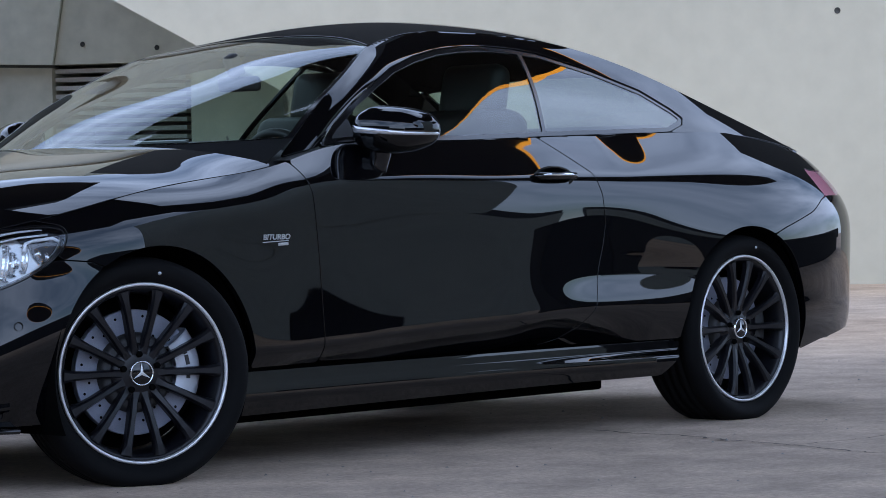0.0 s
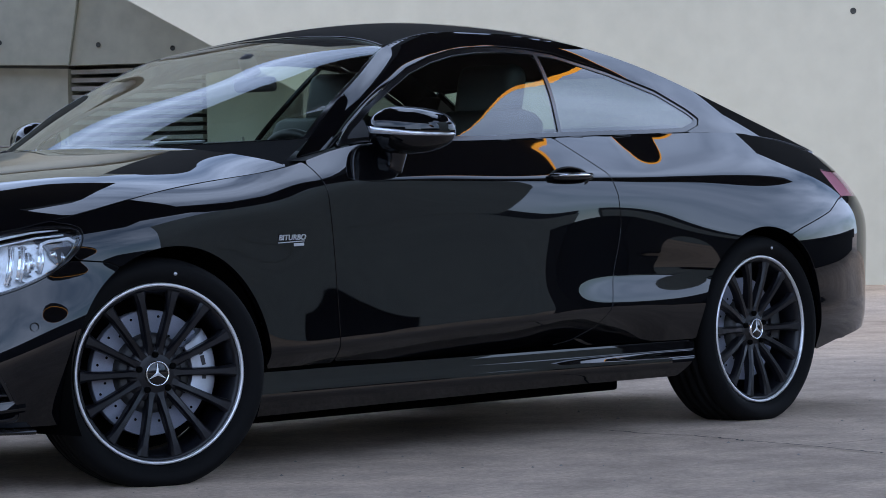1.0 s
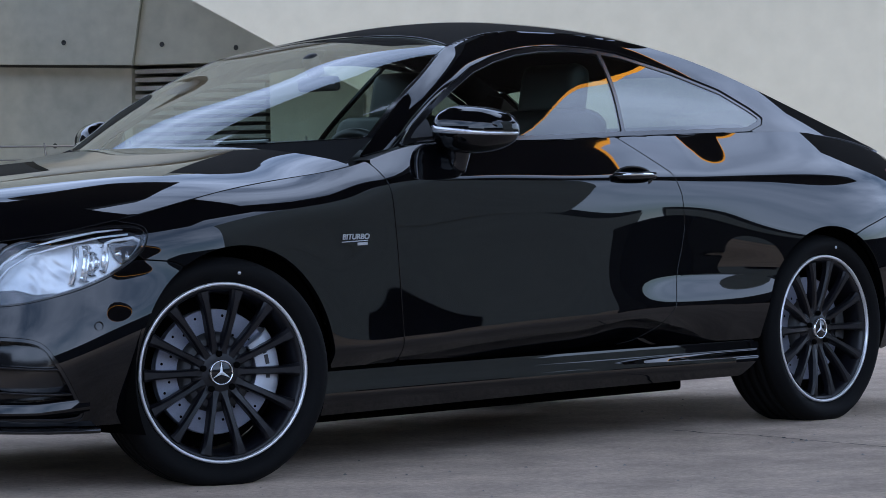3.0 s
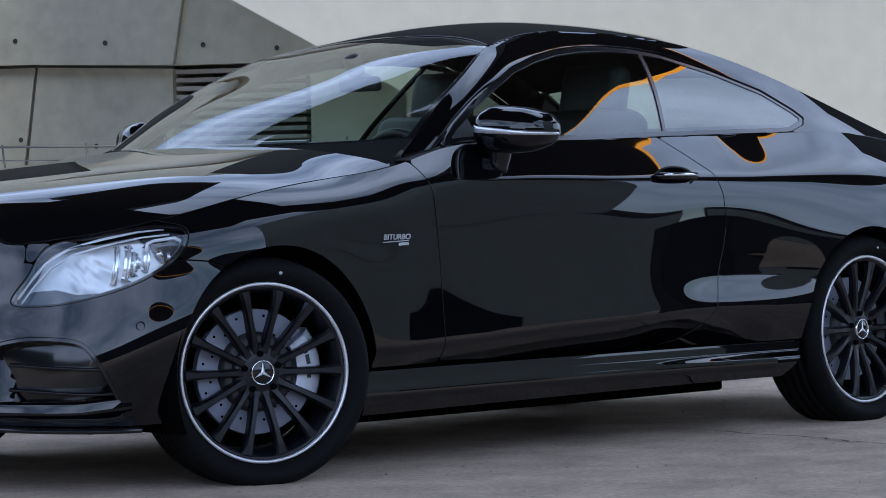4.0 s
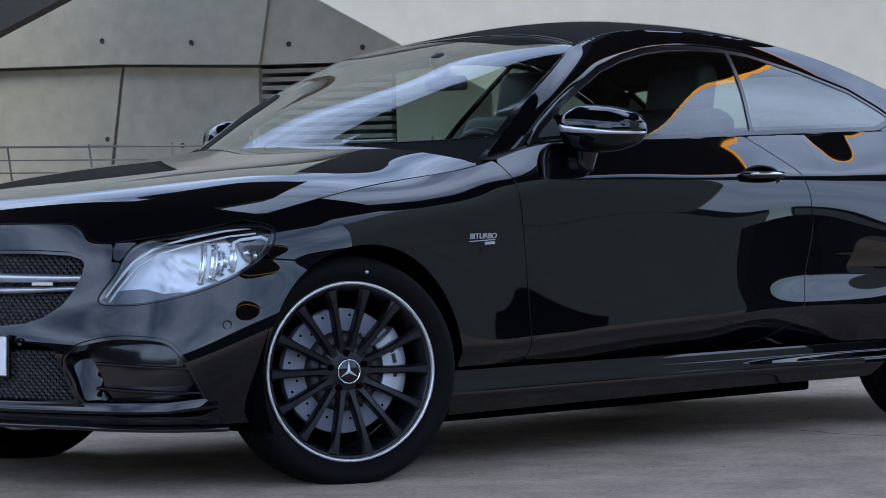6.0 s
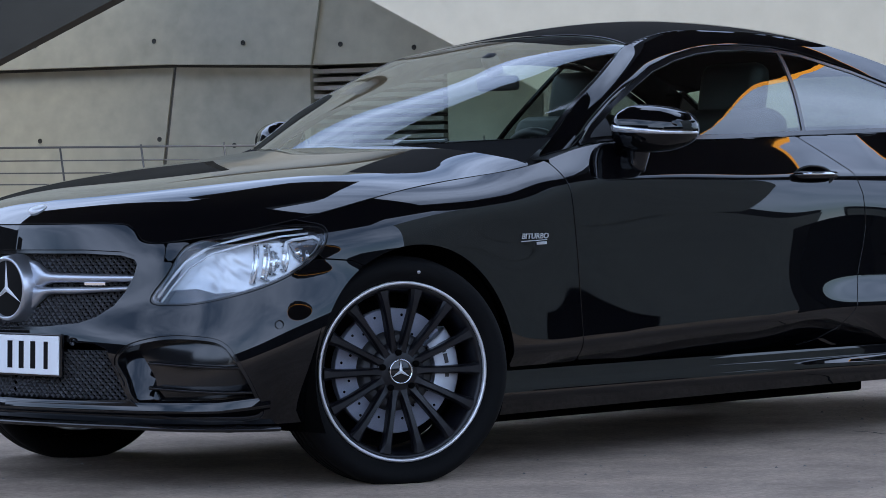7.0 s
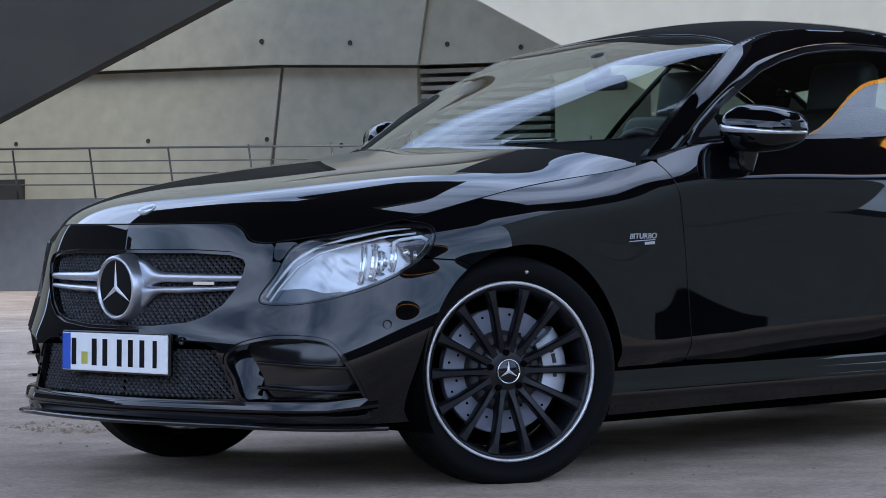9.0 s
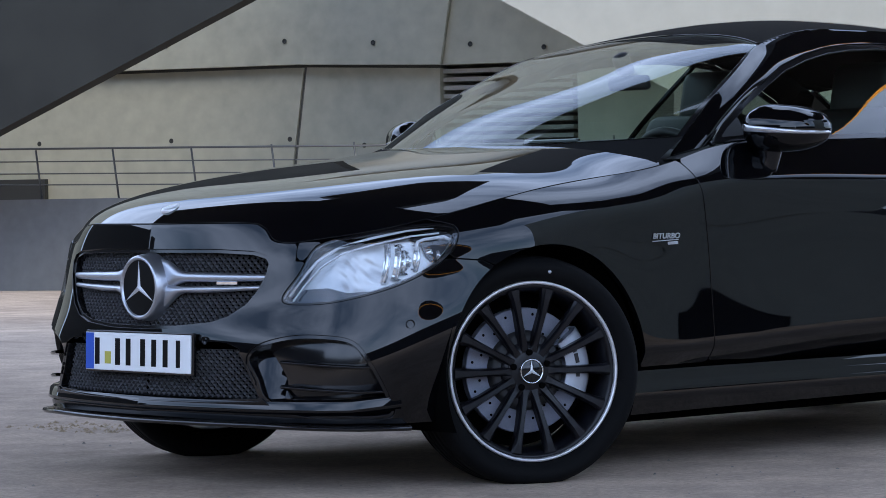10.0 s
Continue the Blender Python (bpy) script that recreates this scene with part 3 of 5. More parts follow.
slab("recess_back", [(-40, 0), (-40, 11.8), (6, 11.8), (6, 0)], 4.0, 4.6, HOLE_SHADE, bg)
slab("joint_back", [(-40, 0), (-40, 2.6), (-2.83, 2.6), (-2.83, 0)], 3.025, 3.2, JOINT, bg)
for i in range(17):
    z = 0.72 + i * 0.083
    slab("louvre", [(-2.82, z), (-2.82, z + 0.042), (-1.43, z + 0.042), (-1.43, z)], 3.06, 3.4, LOUVRE, bg)


def tie_hole(a, b, z, parent):
    verts, faces = lathe([(0.0, -0.001), (0.019, -0.002), (0.022, -0.004), (0.026, -0.001)], 14)
    raw("tie_hole", verts, faces, HOLE_SHADE, parent, smooth=True, at=BACK @ pose(a, b, z))


for a, z in ((-7.4, 2.43), (-5.88, 2.425), (-4.505, 2.424), (-3.49, 2.372), (-2.446, 2.322), (-1.66, 2.265)):
    tie_hole(a, 2.85 if -4.3 < a < -2.86 else 2.89, z, bg)
for a, z in ((-9.0, 1.46), (-7.48, 1.453), (-5.885, 1.447), (-4.505, 1.433), (-3.665, 1.353)):
    tie_hole(a, 2.97, z, bg)
hole = raw("wall_hole", *lathe([(0.0, -0.001), (0.019, -0.002), (0.022, -0.004), (0.026, -0.001)], 14), HOLE_SHADE, smooth=True, at=BACK @ pose(5.53, -0.002, 2.23))
tagged(hole, "small round tie hole in the light concrete wall, its shade put into the colour", "tie hole")

par = slab("wall_parapet", [(-40, 0), (-40, 0.88), (0.74, 0.86), (0.74, 0)], 0.0, 0.3, PARAPET)
tagged(par, "low weathered grey concrete parapet wall", "parapet", kind="structure")
rl = tagged(new("railing"), "thin dark steel railing with slanted posts on the parapet", "railing")
rl.matrix_world = BACK
for i in range(-6, 9):
    a = -5.745 + 0.842 * i
    if a < 0.5:
        tube([(a + 0.04, 0.15, 0.86), (a - 0.02, 0.15, 1.33)], 0.010, 8, RAILING, "post", rl)
for z, r in ((1.327, 0.010), (1.205, 0.006), (1.09, 0.006), (0.985, 0.006)):
    tube([(-12, 0.15, z + 0.10), (-6.07, 0.15, z + 0.02), (0.7, 0.15, z - 0.07)], r, 8, RAILING, "rail", rl)
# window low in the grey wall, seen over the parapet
slab("dark_window", [(-10.5, 0.4), (-10.5, 1.09), (-7.4, 1.08), (-7.4, 0.4)], 2.93, 3.1, HOLE_SHADE, bg)

# leaning pier; the shade on its near side is put into the dark colour
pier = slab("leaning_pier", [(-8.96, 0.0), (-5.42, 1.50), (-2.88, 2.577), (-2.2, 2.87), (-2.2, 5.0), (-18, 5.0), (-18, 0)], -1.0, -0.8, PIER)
tagged(pier, "massive leaning concrete pier with a sloping underside, its shaded side coloured dark", "pier", kind="structure")

# canopy over the yard, on the open side of the car, edged by an orange light strip
CZ = 7.0
LOBE = [(1.6 + 2.2 * math.cos(a) + 2.4 * math.sin(a), -25.6 + 0.6 * math.cos(a) - 9.0 * math.sin(a)) for a in (math.radians(20 * n) for n in range(18))]  # oval slab added for its dark reflection in the bumper
# unseen far slab, added to darken reflections in the paint
FAR_BLOCKER = [(11.8, -8.8), (16.0, -9.5), (16.5, -4.2), (12.2, -5.0)]
# canopy outline, notched to place dark and sky reflections on the car
EDGE = [(-6.5, -7.0), (-3.5, -9.8), (-1.2, -11.6), (-0.5, -12.6), (0.0, -12.0), (0.0, -9.0), (3.0, -7.6), (3.3, -6.1), (5.3, -5.8), (6.4, -6.8), (7.5, -7.2), (9.6, -5.2), (9.85, -4.0), (10.0, -3.2), (9.95, -2.6), (9.75, -1.6), (9.6, -0.8), (9.7, 0.5), (10.3, 1.4), (10.0, 2.6), (8.6, 2.0), (7.5, 1.1), (7.5, 0.0), (7.0, -1.2), (6.0, -3.4), (4.1, -2.9), (3.4, -0.6), (3.2, 0.6), (2.3, 1.1), (2.3, 2.1), (3.6, 2.7), (4.7, 3.9), (6.3, 5.6), (6.1, 6.6), (4.9, 6.2), (3.9, 6.0), (3.7, 5.1), (3.0, 5.0), (2.4, 9.2), (-6.0, 9.0), (-8.0, -2.0)]
can = tagged(new("canopy"), "dark flat canopy roof edged with an orange light strip", "canopy", kind="structure")
bm = bmesh.new()
for loop in (EDGE, LOBE, FAR_BLOCKER):
    rings = []
    for z in (CZ, CZ + 0.6):
        vs = [bm.verts.new((x, y, z)) for x, y in loop]
        rims = [bm.edges.new((vs[k], vs[(k + 1) % len(vs)])) for k in range(len(vs))]
        bmesh.ops.triangle_fill(bm, use_beauty=True, edges=rims, normal=(0, 0, 1))
        rings.append(vs)
    for k in range(len(loop)):
        n_ = (k + 1) % len(loop)
        bm.faces.new([rings[0][k], rings[0][n_], rings[1][n_], rings[1][k]])
part("canopy_slab", bm, CANOPY, can)
for loop in (EDGE, LOBE):
    for (x0, y0), (x1, y1) in zip(loop, loop[1:] + loop[:1]):
        if (x0 > 2.4 and y0 > 0.3) or (-1 < x0 < 8 and y0 > -15):
            continue  # no strip on the sides towards the walls and the open yard
        tube([(x0, y0, CZ + 0.02), (x1, y1, CZ + 0.02)], 0.03, 6, STRIP, "light_strip", can, "glowing orange light strip")

# unseen low wall, added so the lower rear flank reflects black
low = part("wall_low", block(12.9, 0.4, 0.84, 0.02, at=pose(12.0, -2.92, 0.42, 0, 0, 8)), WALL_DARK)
tagged(low, "low unseen dark wall added to blacken the flank's reflections", "wall", kind="structure")

# building across the yard: low wing, and a tower block whose end leans out over the gap
ACROSS = Matrix(((0.67, -0.742, 0, 4.5), (0.742, 0.67, 0, -18.8), (0, 0, 1, 0), (0, 0, 0, 1)))  # a: along its front, b: towards the yard, z
across = tagged(new("wall_across"), "weathered grey concrete building across the yard", "building", kind="structure")
slab("low_wing", [(5, 0), (5, 1.6), (13.2, 1.6), (13.2, 0), (11.15, 0), (11.15, 0.34), (10.4, 0.52), (10.4, 0)], -0.4, 0.0, WALL_OLIVE, across, at=ACROSS)
slab("opening_back", [(10.1, 0), (10.1, 0.8), (11.25, 0.8), (11.25, 0)], -0.6, -0.41, HOLE_SHADE, across, at=ACROSS)
slab("tower", [(5, 1.6), (5, 11.0), (14.1, 11.0), (12.5, 4.2), (11.3, 1.6)], -0.4, 0.02, WALL_OLIVE, across, at=ACROSS)

# unseen walls added behind the camera to close the yard and cut low sky
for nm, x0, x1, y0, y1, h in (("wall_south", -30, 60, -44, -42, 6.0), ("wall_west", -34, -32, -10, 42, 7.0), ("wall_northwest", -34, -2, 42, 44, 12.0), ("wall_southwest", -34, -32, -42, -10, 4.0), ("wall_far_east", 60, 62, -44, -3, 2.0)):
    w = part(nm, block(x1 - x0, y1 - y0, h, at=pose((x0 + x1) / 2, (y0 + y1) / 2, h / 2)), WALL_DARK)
    tagged(w, "plain dark unseen wall added to close the yard", "wall", kind="structure")
# ---- the car ----
car = tagged(new("car"), "glossy black two-door coupe parked on the concrete yard", "car")
AX_R = 2.84
A_F, A_R = disc(0.03, 0.318, 0.362), disc(2.825, 0.318, 0.36)
dx = 0.0125

DOOR_FRONT = [(0.635, 1.1), (0.632, 0.93), (0.655, 0.82), (0.667, 0.62), (0.680, 0.36), (0.70, 0.315)]
DOOR_REAR = [(1.78, 0.308), (1.87, 0.325), (1.94, 0.365), (1.985, 0.43), (2.01, 0.53), (2.035, 0.62), (2.05, 0.70), (2.045, 0.80), (2.02, 0.87), (1.94, 0.93), (1.865, 0.985), (1.865, 1.1)]
door_sd = shrink(inside(DOOR_FRONT + [(1.2, 0.303)] + DOOR_REAR), 0.0022)
under_top = lambda s, z: TOP(s) - z
HEADLIGHT = smooth_loop([(-0.838, 0.540), (-0.787, 0.610), (-0.728, 0.690), (-0.578, 0.722), (-0.40, 0.745), (-0.30, 0.745), (-0.268, 0.725), (-0.292, 0.672), (-0.36, 0.622), (-0.488, 0.572), (-0.645, 0.537), (-0.76, 0.528)], 5)
hl_sd = inside(HEADLIGHT)
SEAM_F = [(-0.30, 0.648), (-0.20, 0.640), (-0.1, 0.60)]
SEAM_R = [(2.95, 0.64), (3.04, 0.668), (3.26, 0.722), (3.36, 0.765), (3.43, 0.78), (4.6, 0.78)]
TAIL = smooth_loop([(3.36, 0.872), (3.45, 0.868), (3.9, 0.86), (4.05, 0.80), (3.9, 0.765), (3.50, 0.775), (3.40, 0.79)], 5)
tail_sd = inside(TAIL)
fender_sd = meet(shrink(inside([(-0.8, 0.9), (-0.8, 0.648)] + SEAM_F + [(-0.1, 0.30), (0.46, 0.31)] + [(0.70, 0.31), (0.68, 0.36), (0.667, 0.62), (0.655, 0.82), (0.632, 0.93), (0.635, 1.1), (0.3, 1.1)]), 0.0022),
                 under_top, outside(A_F), shrink(outside(hl_sd), 0.003))
quarter_sd = meet(shrink(inside(DOOR_REAR[::-1] + [(1.7, 0.30), (2.6, 0.30), (2.95, 0.30)] + SEAM_R + [(4.6, 1.1)]), 0.0022), under_top, outside(A_R), shrink(outside(tail_sd), 0.003))
GRILLE = [(S0 - 0.2, 0.684), (-1.1, 0.683), (-0.958, 0.677), (-0.905, 0.665), (-0.888, 0.645), (-0.897, 0.606), (-0.925, 0.56), (-0.963, 0.52), (-1.03, 0.485), (-1.096, 0.468), (-1.25, 0.455), (S0 - 0.2, 0.45)]
LOWER = [(S0 - 0.2, 0.40), (-1.17, 0.40), (-1.14, 0.425), (-1.02, 0.422), (-0.968, 0.405), (-0.93, 0.335), (-0.890, 0.268), (-0.905, 0.257), (-1.1, 0.25), (S0 - 0.2, 0.247)]
INLET = smooth_loop([(-0.945, 0.375), (-0.90, 0.418), (-0.80, 0.442), (-0.70, 0.444), (-0.61, 0.428), (-0.56, 0.37), (-0.508, 0.275), (-0.487, 0.222), (-0.53, 0.205), (-0.66, 0.208), (-0.80, 0.225), (-0.885, 0.262), (-0.915, 0.32)], 4)
gr_sd, lo_sd, in_sd = inside(GRILLE), inside(LOWER), inside(INLET)
bumper_sd = meet(shrink(inside([(S0 - 0.3, 0.205), (-0.7, 0.197), (-0.45, 0.19), (-0.2, 0.19), (-0.1, 0.60), (-0.20, 0.640), (-0.30, 0.648), (-0.8, 0.648), (-0.8, 0.9), (S0 - 0.3, 0.9)]), 0.0022),
                 lambda s, z: TOP(s) - 0.003 - z, outside(A_F), shrink(outside(hl_sd), 0.003), outside(gr_sd), outside(lo_sd), outside(in_sd))
rear_sd = meet(shrink(inside([(2.98, 0.36), (3.08, 0.27), (3.18, 0.228), (3.33, 0.255), (3.65, 0.288), (S1 + 0.1, 0.29), (S1 + 0.1, 0.777)] + SEAM_R[4::-1]), 0.0022), outside(A_R))
zs = steps(0.17, 1.06, dx)


def skirt(s, z):
    """The sill moulding: upright, with a lip that grows towards the rear wheel."""
    s, z = np.broadcast_arrays(np.asarray(s, float), np.asarray(z, float))
    d = hermite([0.165, 0.195, 0.213, 0.225, 0.285, 0.31], [0.085, 0.062, 0.050, 0.0465, 0.0510, 0.054])(z)
    d = d - (0.004 + 0.026 * np.clip((s - 1.5) / 0.8, 0, 1)**2) * np.clip((0.262 - z) / 0.02, 0, 1)
    return skin(s, z, d - inset(s, z))


part_of = {}
panel("front_bumper", sheet(skin, bumper_sd, steps(S0, 0.0, 0.008), steps(0.17, 0.80, 0.008), 1, 0.02, "both"), PAINT, car)
for side in ("left", "right"):
    panel("fender", sheet(skin, fender_sd, steps(-0.85, 0.75, dx), zs, 1, 0.02, side), PAINT, car)
    part_of["door", side] = panel("door", sheet(skin, meet(door_sd, under_top), steps(0.6, 2.1, dx), zs, 1, 0.02, side), PAINT, car)
    panel("rear_quarter", sheet(skin, quarter_sd, steps(1.8, S1, dx), zs, 1, 0.02, side), PAINT, car)
    panel("side_skirt", sheet(skirt, meet(shrink(inside([(0.36, 0.165), (0.36, 0.30), (2.50, 0.298), (2.44, 0.25), (2.36, 0.178)]), 0.002), outside(A_F), outside(A_R)), steps(0.3, 2.55, dx), steps(0.165, 0.31, 0.007), 1, 0.03, side), PAINT, car)
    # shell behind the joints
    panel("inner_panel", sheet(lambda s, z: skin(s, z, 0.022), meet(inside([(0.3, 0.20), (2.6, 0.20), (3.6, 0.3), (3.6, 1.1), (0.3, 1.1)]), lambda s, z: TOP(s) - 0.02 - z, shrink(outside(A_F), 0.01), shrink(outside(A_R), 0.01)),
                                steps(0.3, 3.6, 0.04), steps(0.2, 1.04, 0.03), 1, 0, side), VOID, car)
panel("rear_bumper", sheet(skin, rear_sd, steps(2.95, S1, 0.02), steps(0.2, 0.80, 0.012), 1, 0.02, "both"), PAINT, car)
panel("hood", sheet(hood, lambda u, v: np.minimum.reduce([u - 0.004, 0.985 - u, v - 0.0035, 0.9965 - v]), steps(0, 1, 1 / 70), steps(0, 1, 1 / 90), 1, 0.015), PAINT, car)
panel("hood_bay", sheet(lambda u, v: hood(u, v) - np.array([0, 0, 0.03]), None, steps(0, 1, 1 / 20), steps(0, 1, 1 / 20), 1, 0), VOID, car)

# cabin sides
DLO = [(0.74, 0.88), (0.83, 0.960), (0.92, 1.030), (1.05, 1.108), (1.18, 1.168), (1.30, 1.217), (1.45, 1.257), (1.59, 1.283), (1.72, 1.296), (1.87, 1.302), (2.02, 1.297), (2.15, 1.283), (2.38, 1.226), (2.58, 1.158), (2.69, 1.092), (2.725, 1.062), (2.70, 1.038), (2.62, 1.016), (2.45, 1.003)]
_dlo_line = DLO + [(2.3, 0.9)]
dlo_sd = meet(inside(_dlo_line), lambda x, z: z - TOP(x) - 0.006)
B_LINE = [(2.065, 1.33), (2.04, 1.253), (1.992, 1.15), (1.945, 1.06), (1.912, 0.99), (1.885, 0.9)]
before_b = inside([(0.5, 0.8), (0.5, 1.4)] + B_LINE)
glass_f = meet(shrink(dlo_sd, 0.012), shrink(before_b, 0.006), shrink(lambda x, z: x - 0.985 - 0.10 * (z - 0.95), 0.0))
glass_r = meet(shrink(dlo_sd, 0.012), shrink(outside(before_b), 0.006))
corner_sd = meet(shrink(dlo_sd, 0.012), lambda x, z: 0.98 + 0.10 * (z - 0.95) - x)
frame_sd = meet(dlo_sd, outside(meet(shrink(dlo_sd, 0.014), shrink(before_b, 0.008))), outside(meet(shrink(dlo_sd, 0.014), shrink(outside(before_b), 0.008))))
pillar_sd = meet(lambda x, z: RAIL(x) - z, lambda x, z: z - TOP(x) - 0.001 + 0.005 * np.clip((x - 2.74) / 0.05, 0, 1), shrink(outside(dlo_sd), 0.003), lambda x, z: x - 0.69)
for side in ("left", "right"):
    panel("roof_rail", sheet(cabin, pillar_sd, steps(0.66, 3.46, 0.0075), steps(0.93, 1.36, 0.006), 1, 0.012, side), PAINT, car, "glossy black pillar and roof rail")
    panel("window_trim", sheet(cabin, frame_sd, steps(0.62, 2.74, 0.0075), steps(0.90, 1.32, 0.006), 1, 0.01, side, 0.004), GLOSS, car, "gloss black window surround")
    d = part_of["door", side]
    panel("side_window", sheet(cabin, glass_f, steps(0.75, 2.10, 0.02), steps(0.93, 1.31, 0.018), 1, 0.004, side, 0.007), TINT, d, "lightly tinted frameless door glass")
    panel("mirror_triangle", sheet(cabin, corner_sd, steps(0.62, 1.02, 0.012), steps(0.92, 1.06, 0.01), 1, 0.004, side, 0.006), DARK, d, "black corner panel")
    panel("quarter_window", sheet(cabin, glass_r, steps(1.86, 2.74, 0.02), steps(0.97, 1.31, 0.018), 1, 0.004, side, 0.006), DARK_TINT, car, "dark tinted rear quarter glass")
sq = lambda m: (lambda u, v: np.minimum.reduce([u - m, 1 - m - u, v - m, 1 - m - v]))
panel("windscreen", sheet(screen, sq(0.012), steps(0, 1, 1 / 40), steps(0, 1, 1 / 50), 1, 0.004), SCREEN, car, "large raked windscreen glass")
panel("windscreen_seal", sheet(screen, meet(sq(0.002), outside(sq(0.013))), steps(0, 1, 1 / 90), steps(0, 1, 1 / 110), 1, 0.01, "left", 0.002), GLOSS, car)
panel("roof_panel", sheet(roof, sq(0.003), steps(0, 1, 1 / 50), steps(0, 1, 1 / 50), 1, 0.012), PAINT, car)
panel("rear_window", sheet(backlight, sq(0.02), steps(0, 1, 1 / 30), steps(0, 1, 1 / 40), 1, 0.004), TINT, car, "tinted rear window")
panel("rear_window_seal", sheet(backlight, meet(sq(0.002), outside(sq(0.021))), steps(0, 1, 1 / 60), steps(0, 1, 1 / 60), 1, 0.01, "left", 0.002), GLOSS, car)


def _deck_side(u):
    s = 3.33 + (S1 - 0.62 - 3.33) * np.asarray(u, float)
    return skin(s, TOP(s))


def _deck_rear(v):
    s = S1 - 0.62 * np.abs(2 * np.asarray(v, float) - 1)
    p = skin(s, TOP(s))
    p[..., 1] *= np.where(np.asarray(v) > 0.5, -1, 1)
    return p


deck = coons(_deck_side, lambda u: flip(_deck_side(u)), arch3(skin(3.33, TOP(3.33)), (3.50, 0, 1.0)), _deck_rear)
panel("boot_lid", sheet(deck, sq(0.004), steps(0, 1, 1 / 30), steps(0, 1, 1 / 40), 1, 0.015), PAINT, car)


def spoiler():
    verts, faces = [], []
    n = 40
    for i in range(n + 1):
        w = 2 * i / n - 1
        y = 0.50 * w
        x = 3.75 - 0.13 * abs(w)**2.2
        z = 0.932 + 0.056 * (1 - w * w)
        t = 1 - 0.5 * abs(w)**6
        for a, b in ((-0.10, -0.06), (-0.10, 0.0), (-0.03, 0.015 * t), (0.035, 0.03 * t), (0.05, 0.026 * t), (0.03, -0.01), (0.0, -0.06)):
            verts.append((x + a, y, z + b))
    for i in range(n):
        faces += [(i * 7 + k, i * 7 + (k + 1) % 7, (i + 1) * 7 + (k + 1) % 7, (i + 1) * 7 + k) for k in range(7)]
    faces += [tuple(range(7))[::-1], tuple(range(n * 7, n * 7 + 7))]
    bm = bmesh.new()
    vs = [bm.verts.new(v) for v in verts]
    for f in faces:
        bm.faces.new([vs[k] for k in f])
    return part("boot_spoiler", bm, GLOSS, car, "gloss black lip spoiler", smooth=True)


spoiler()
for side in ("left", "right"):
    panel("tail_light", sheet(skin, tail_sd, steps(3.3, 4.1, 0.012), steps(0.74, 0.90, 0.01), 1, 0.02, side, 0.002), RED_LENS, car, "red tail light")


# ---- wheels ----
def tyre_mesh(width=0.235):
    w = width / 2
    prof = [(0.250, -0.080), (0.2585, -0.090), (0.268, -0.105), (0.280, -w + 0.003), (0.297, -w), (0.312, -w + 0.006), (0.322, -w + 0.020), (0.3275, -w + 0.036)]
    for g in (-0.055, -0.019, 0.019, 0.055):
        prof += [(0.3305, g - 0.005), (0.3225, g - 0.004), (0.3225, g + 0.004), (0.3305, g + 0.005)]
    prof += [(r, -y) for r, y in prof[7::-1]]
    v, f = lathe(prof, 96)
    v = [(x, y * (1 + 0.10 * max(0, (-0.24 - z) / 0.08)), max(z, -0.318)) for x, y, z in v]
    return v, f


def spoke_mesh():
    bm = bmesh.new()
    st = [(0.045, 0.019, -0.066, 0.040), (0.075, 0.0108, -0.070, 0.034), (0.12, 0.0092, -0.080, 0.030), (0.17, 0.0100, -0.088, 0.026), (0.21, 0.0125, -0.092, 0.024), (0.238, 0.018, -0.093, 0.03)]
    rings = []
    for r, h, y, dpt in st:
        rings.append([bm.verts.new(p) for p in ((-h * 1.25, y + dpt, r), (-h * 1.1, y + 0.008, r), (-h * 0.62, y, r), (h * 0.62, y, r), (h * 1.1, y + 0.008, r), (h * 1.25, y + dpt, r))])
    for a, b in zip(rings, rings[1:]):
        for k in range(6):
            bm.faces.new((a[k], a[(k + 1) % 6], b[(k + 1) % 6], b[k]))
    bm.faces.new(rings[0]), bm.faces.new(rings[-1][::-1])
    bmesh.ops.recalc_face_normals(bm, faces=bm.faces[:])
    me = bpy.data.meshes.new("spoke")
    bm.to_mesh(me)
    bm.free()
    me.materials.append(SPOKE)
    return me


SPOKE_ME = spoke_mesh()


def star(parent, r, y, m, thick=0.004, base=0.13):
    """Three tapered rays, standing out of a plate that faces -y."""
    bm = bmesh.new()
    for k in range(3):
        a = math.radians(90 + 120 * k)
        d, e = Vector((math.cos(a), 0, math.sin(a))), Vector((-math.sin(a), 0, math.cos(a)))
        tip, l, q, c = d * r, e * r * base - d * r * 0.0, -e * r * base, Vector((0, -thick, 0))
        o = Vector((0, y, 0))
        t, a1, a2, top = bm.verts.new(tip + o), bm.verts.new(l + o), bm.verts.new(q + o), bm.verts.new(c + o)
        for f in ((t, a1, top), (t, top, a2), (a1, a2, top), (t, a2, a1)):
            bm.faces.new(f)
    return part("emblem", bm, m, parent, "plain three-rayed chrome emblem")


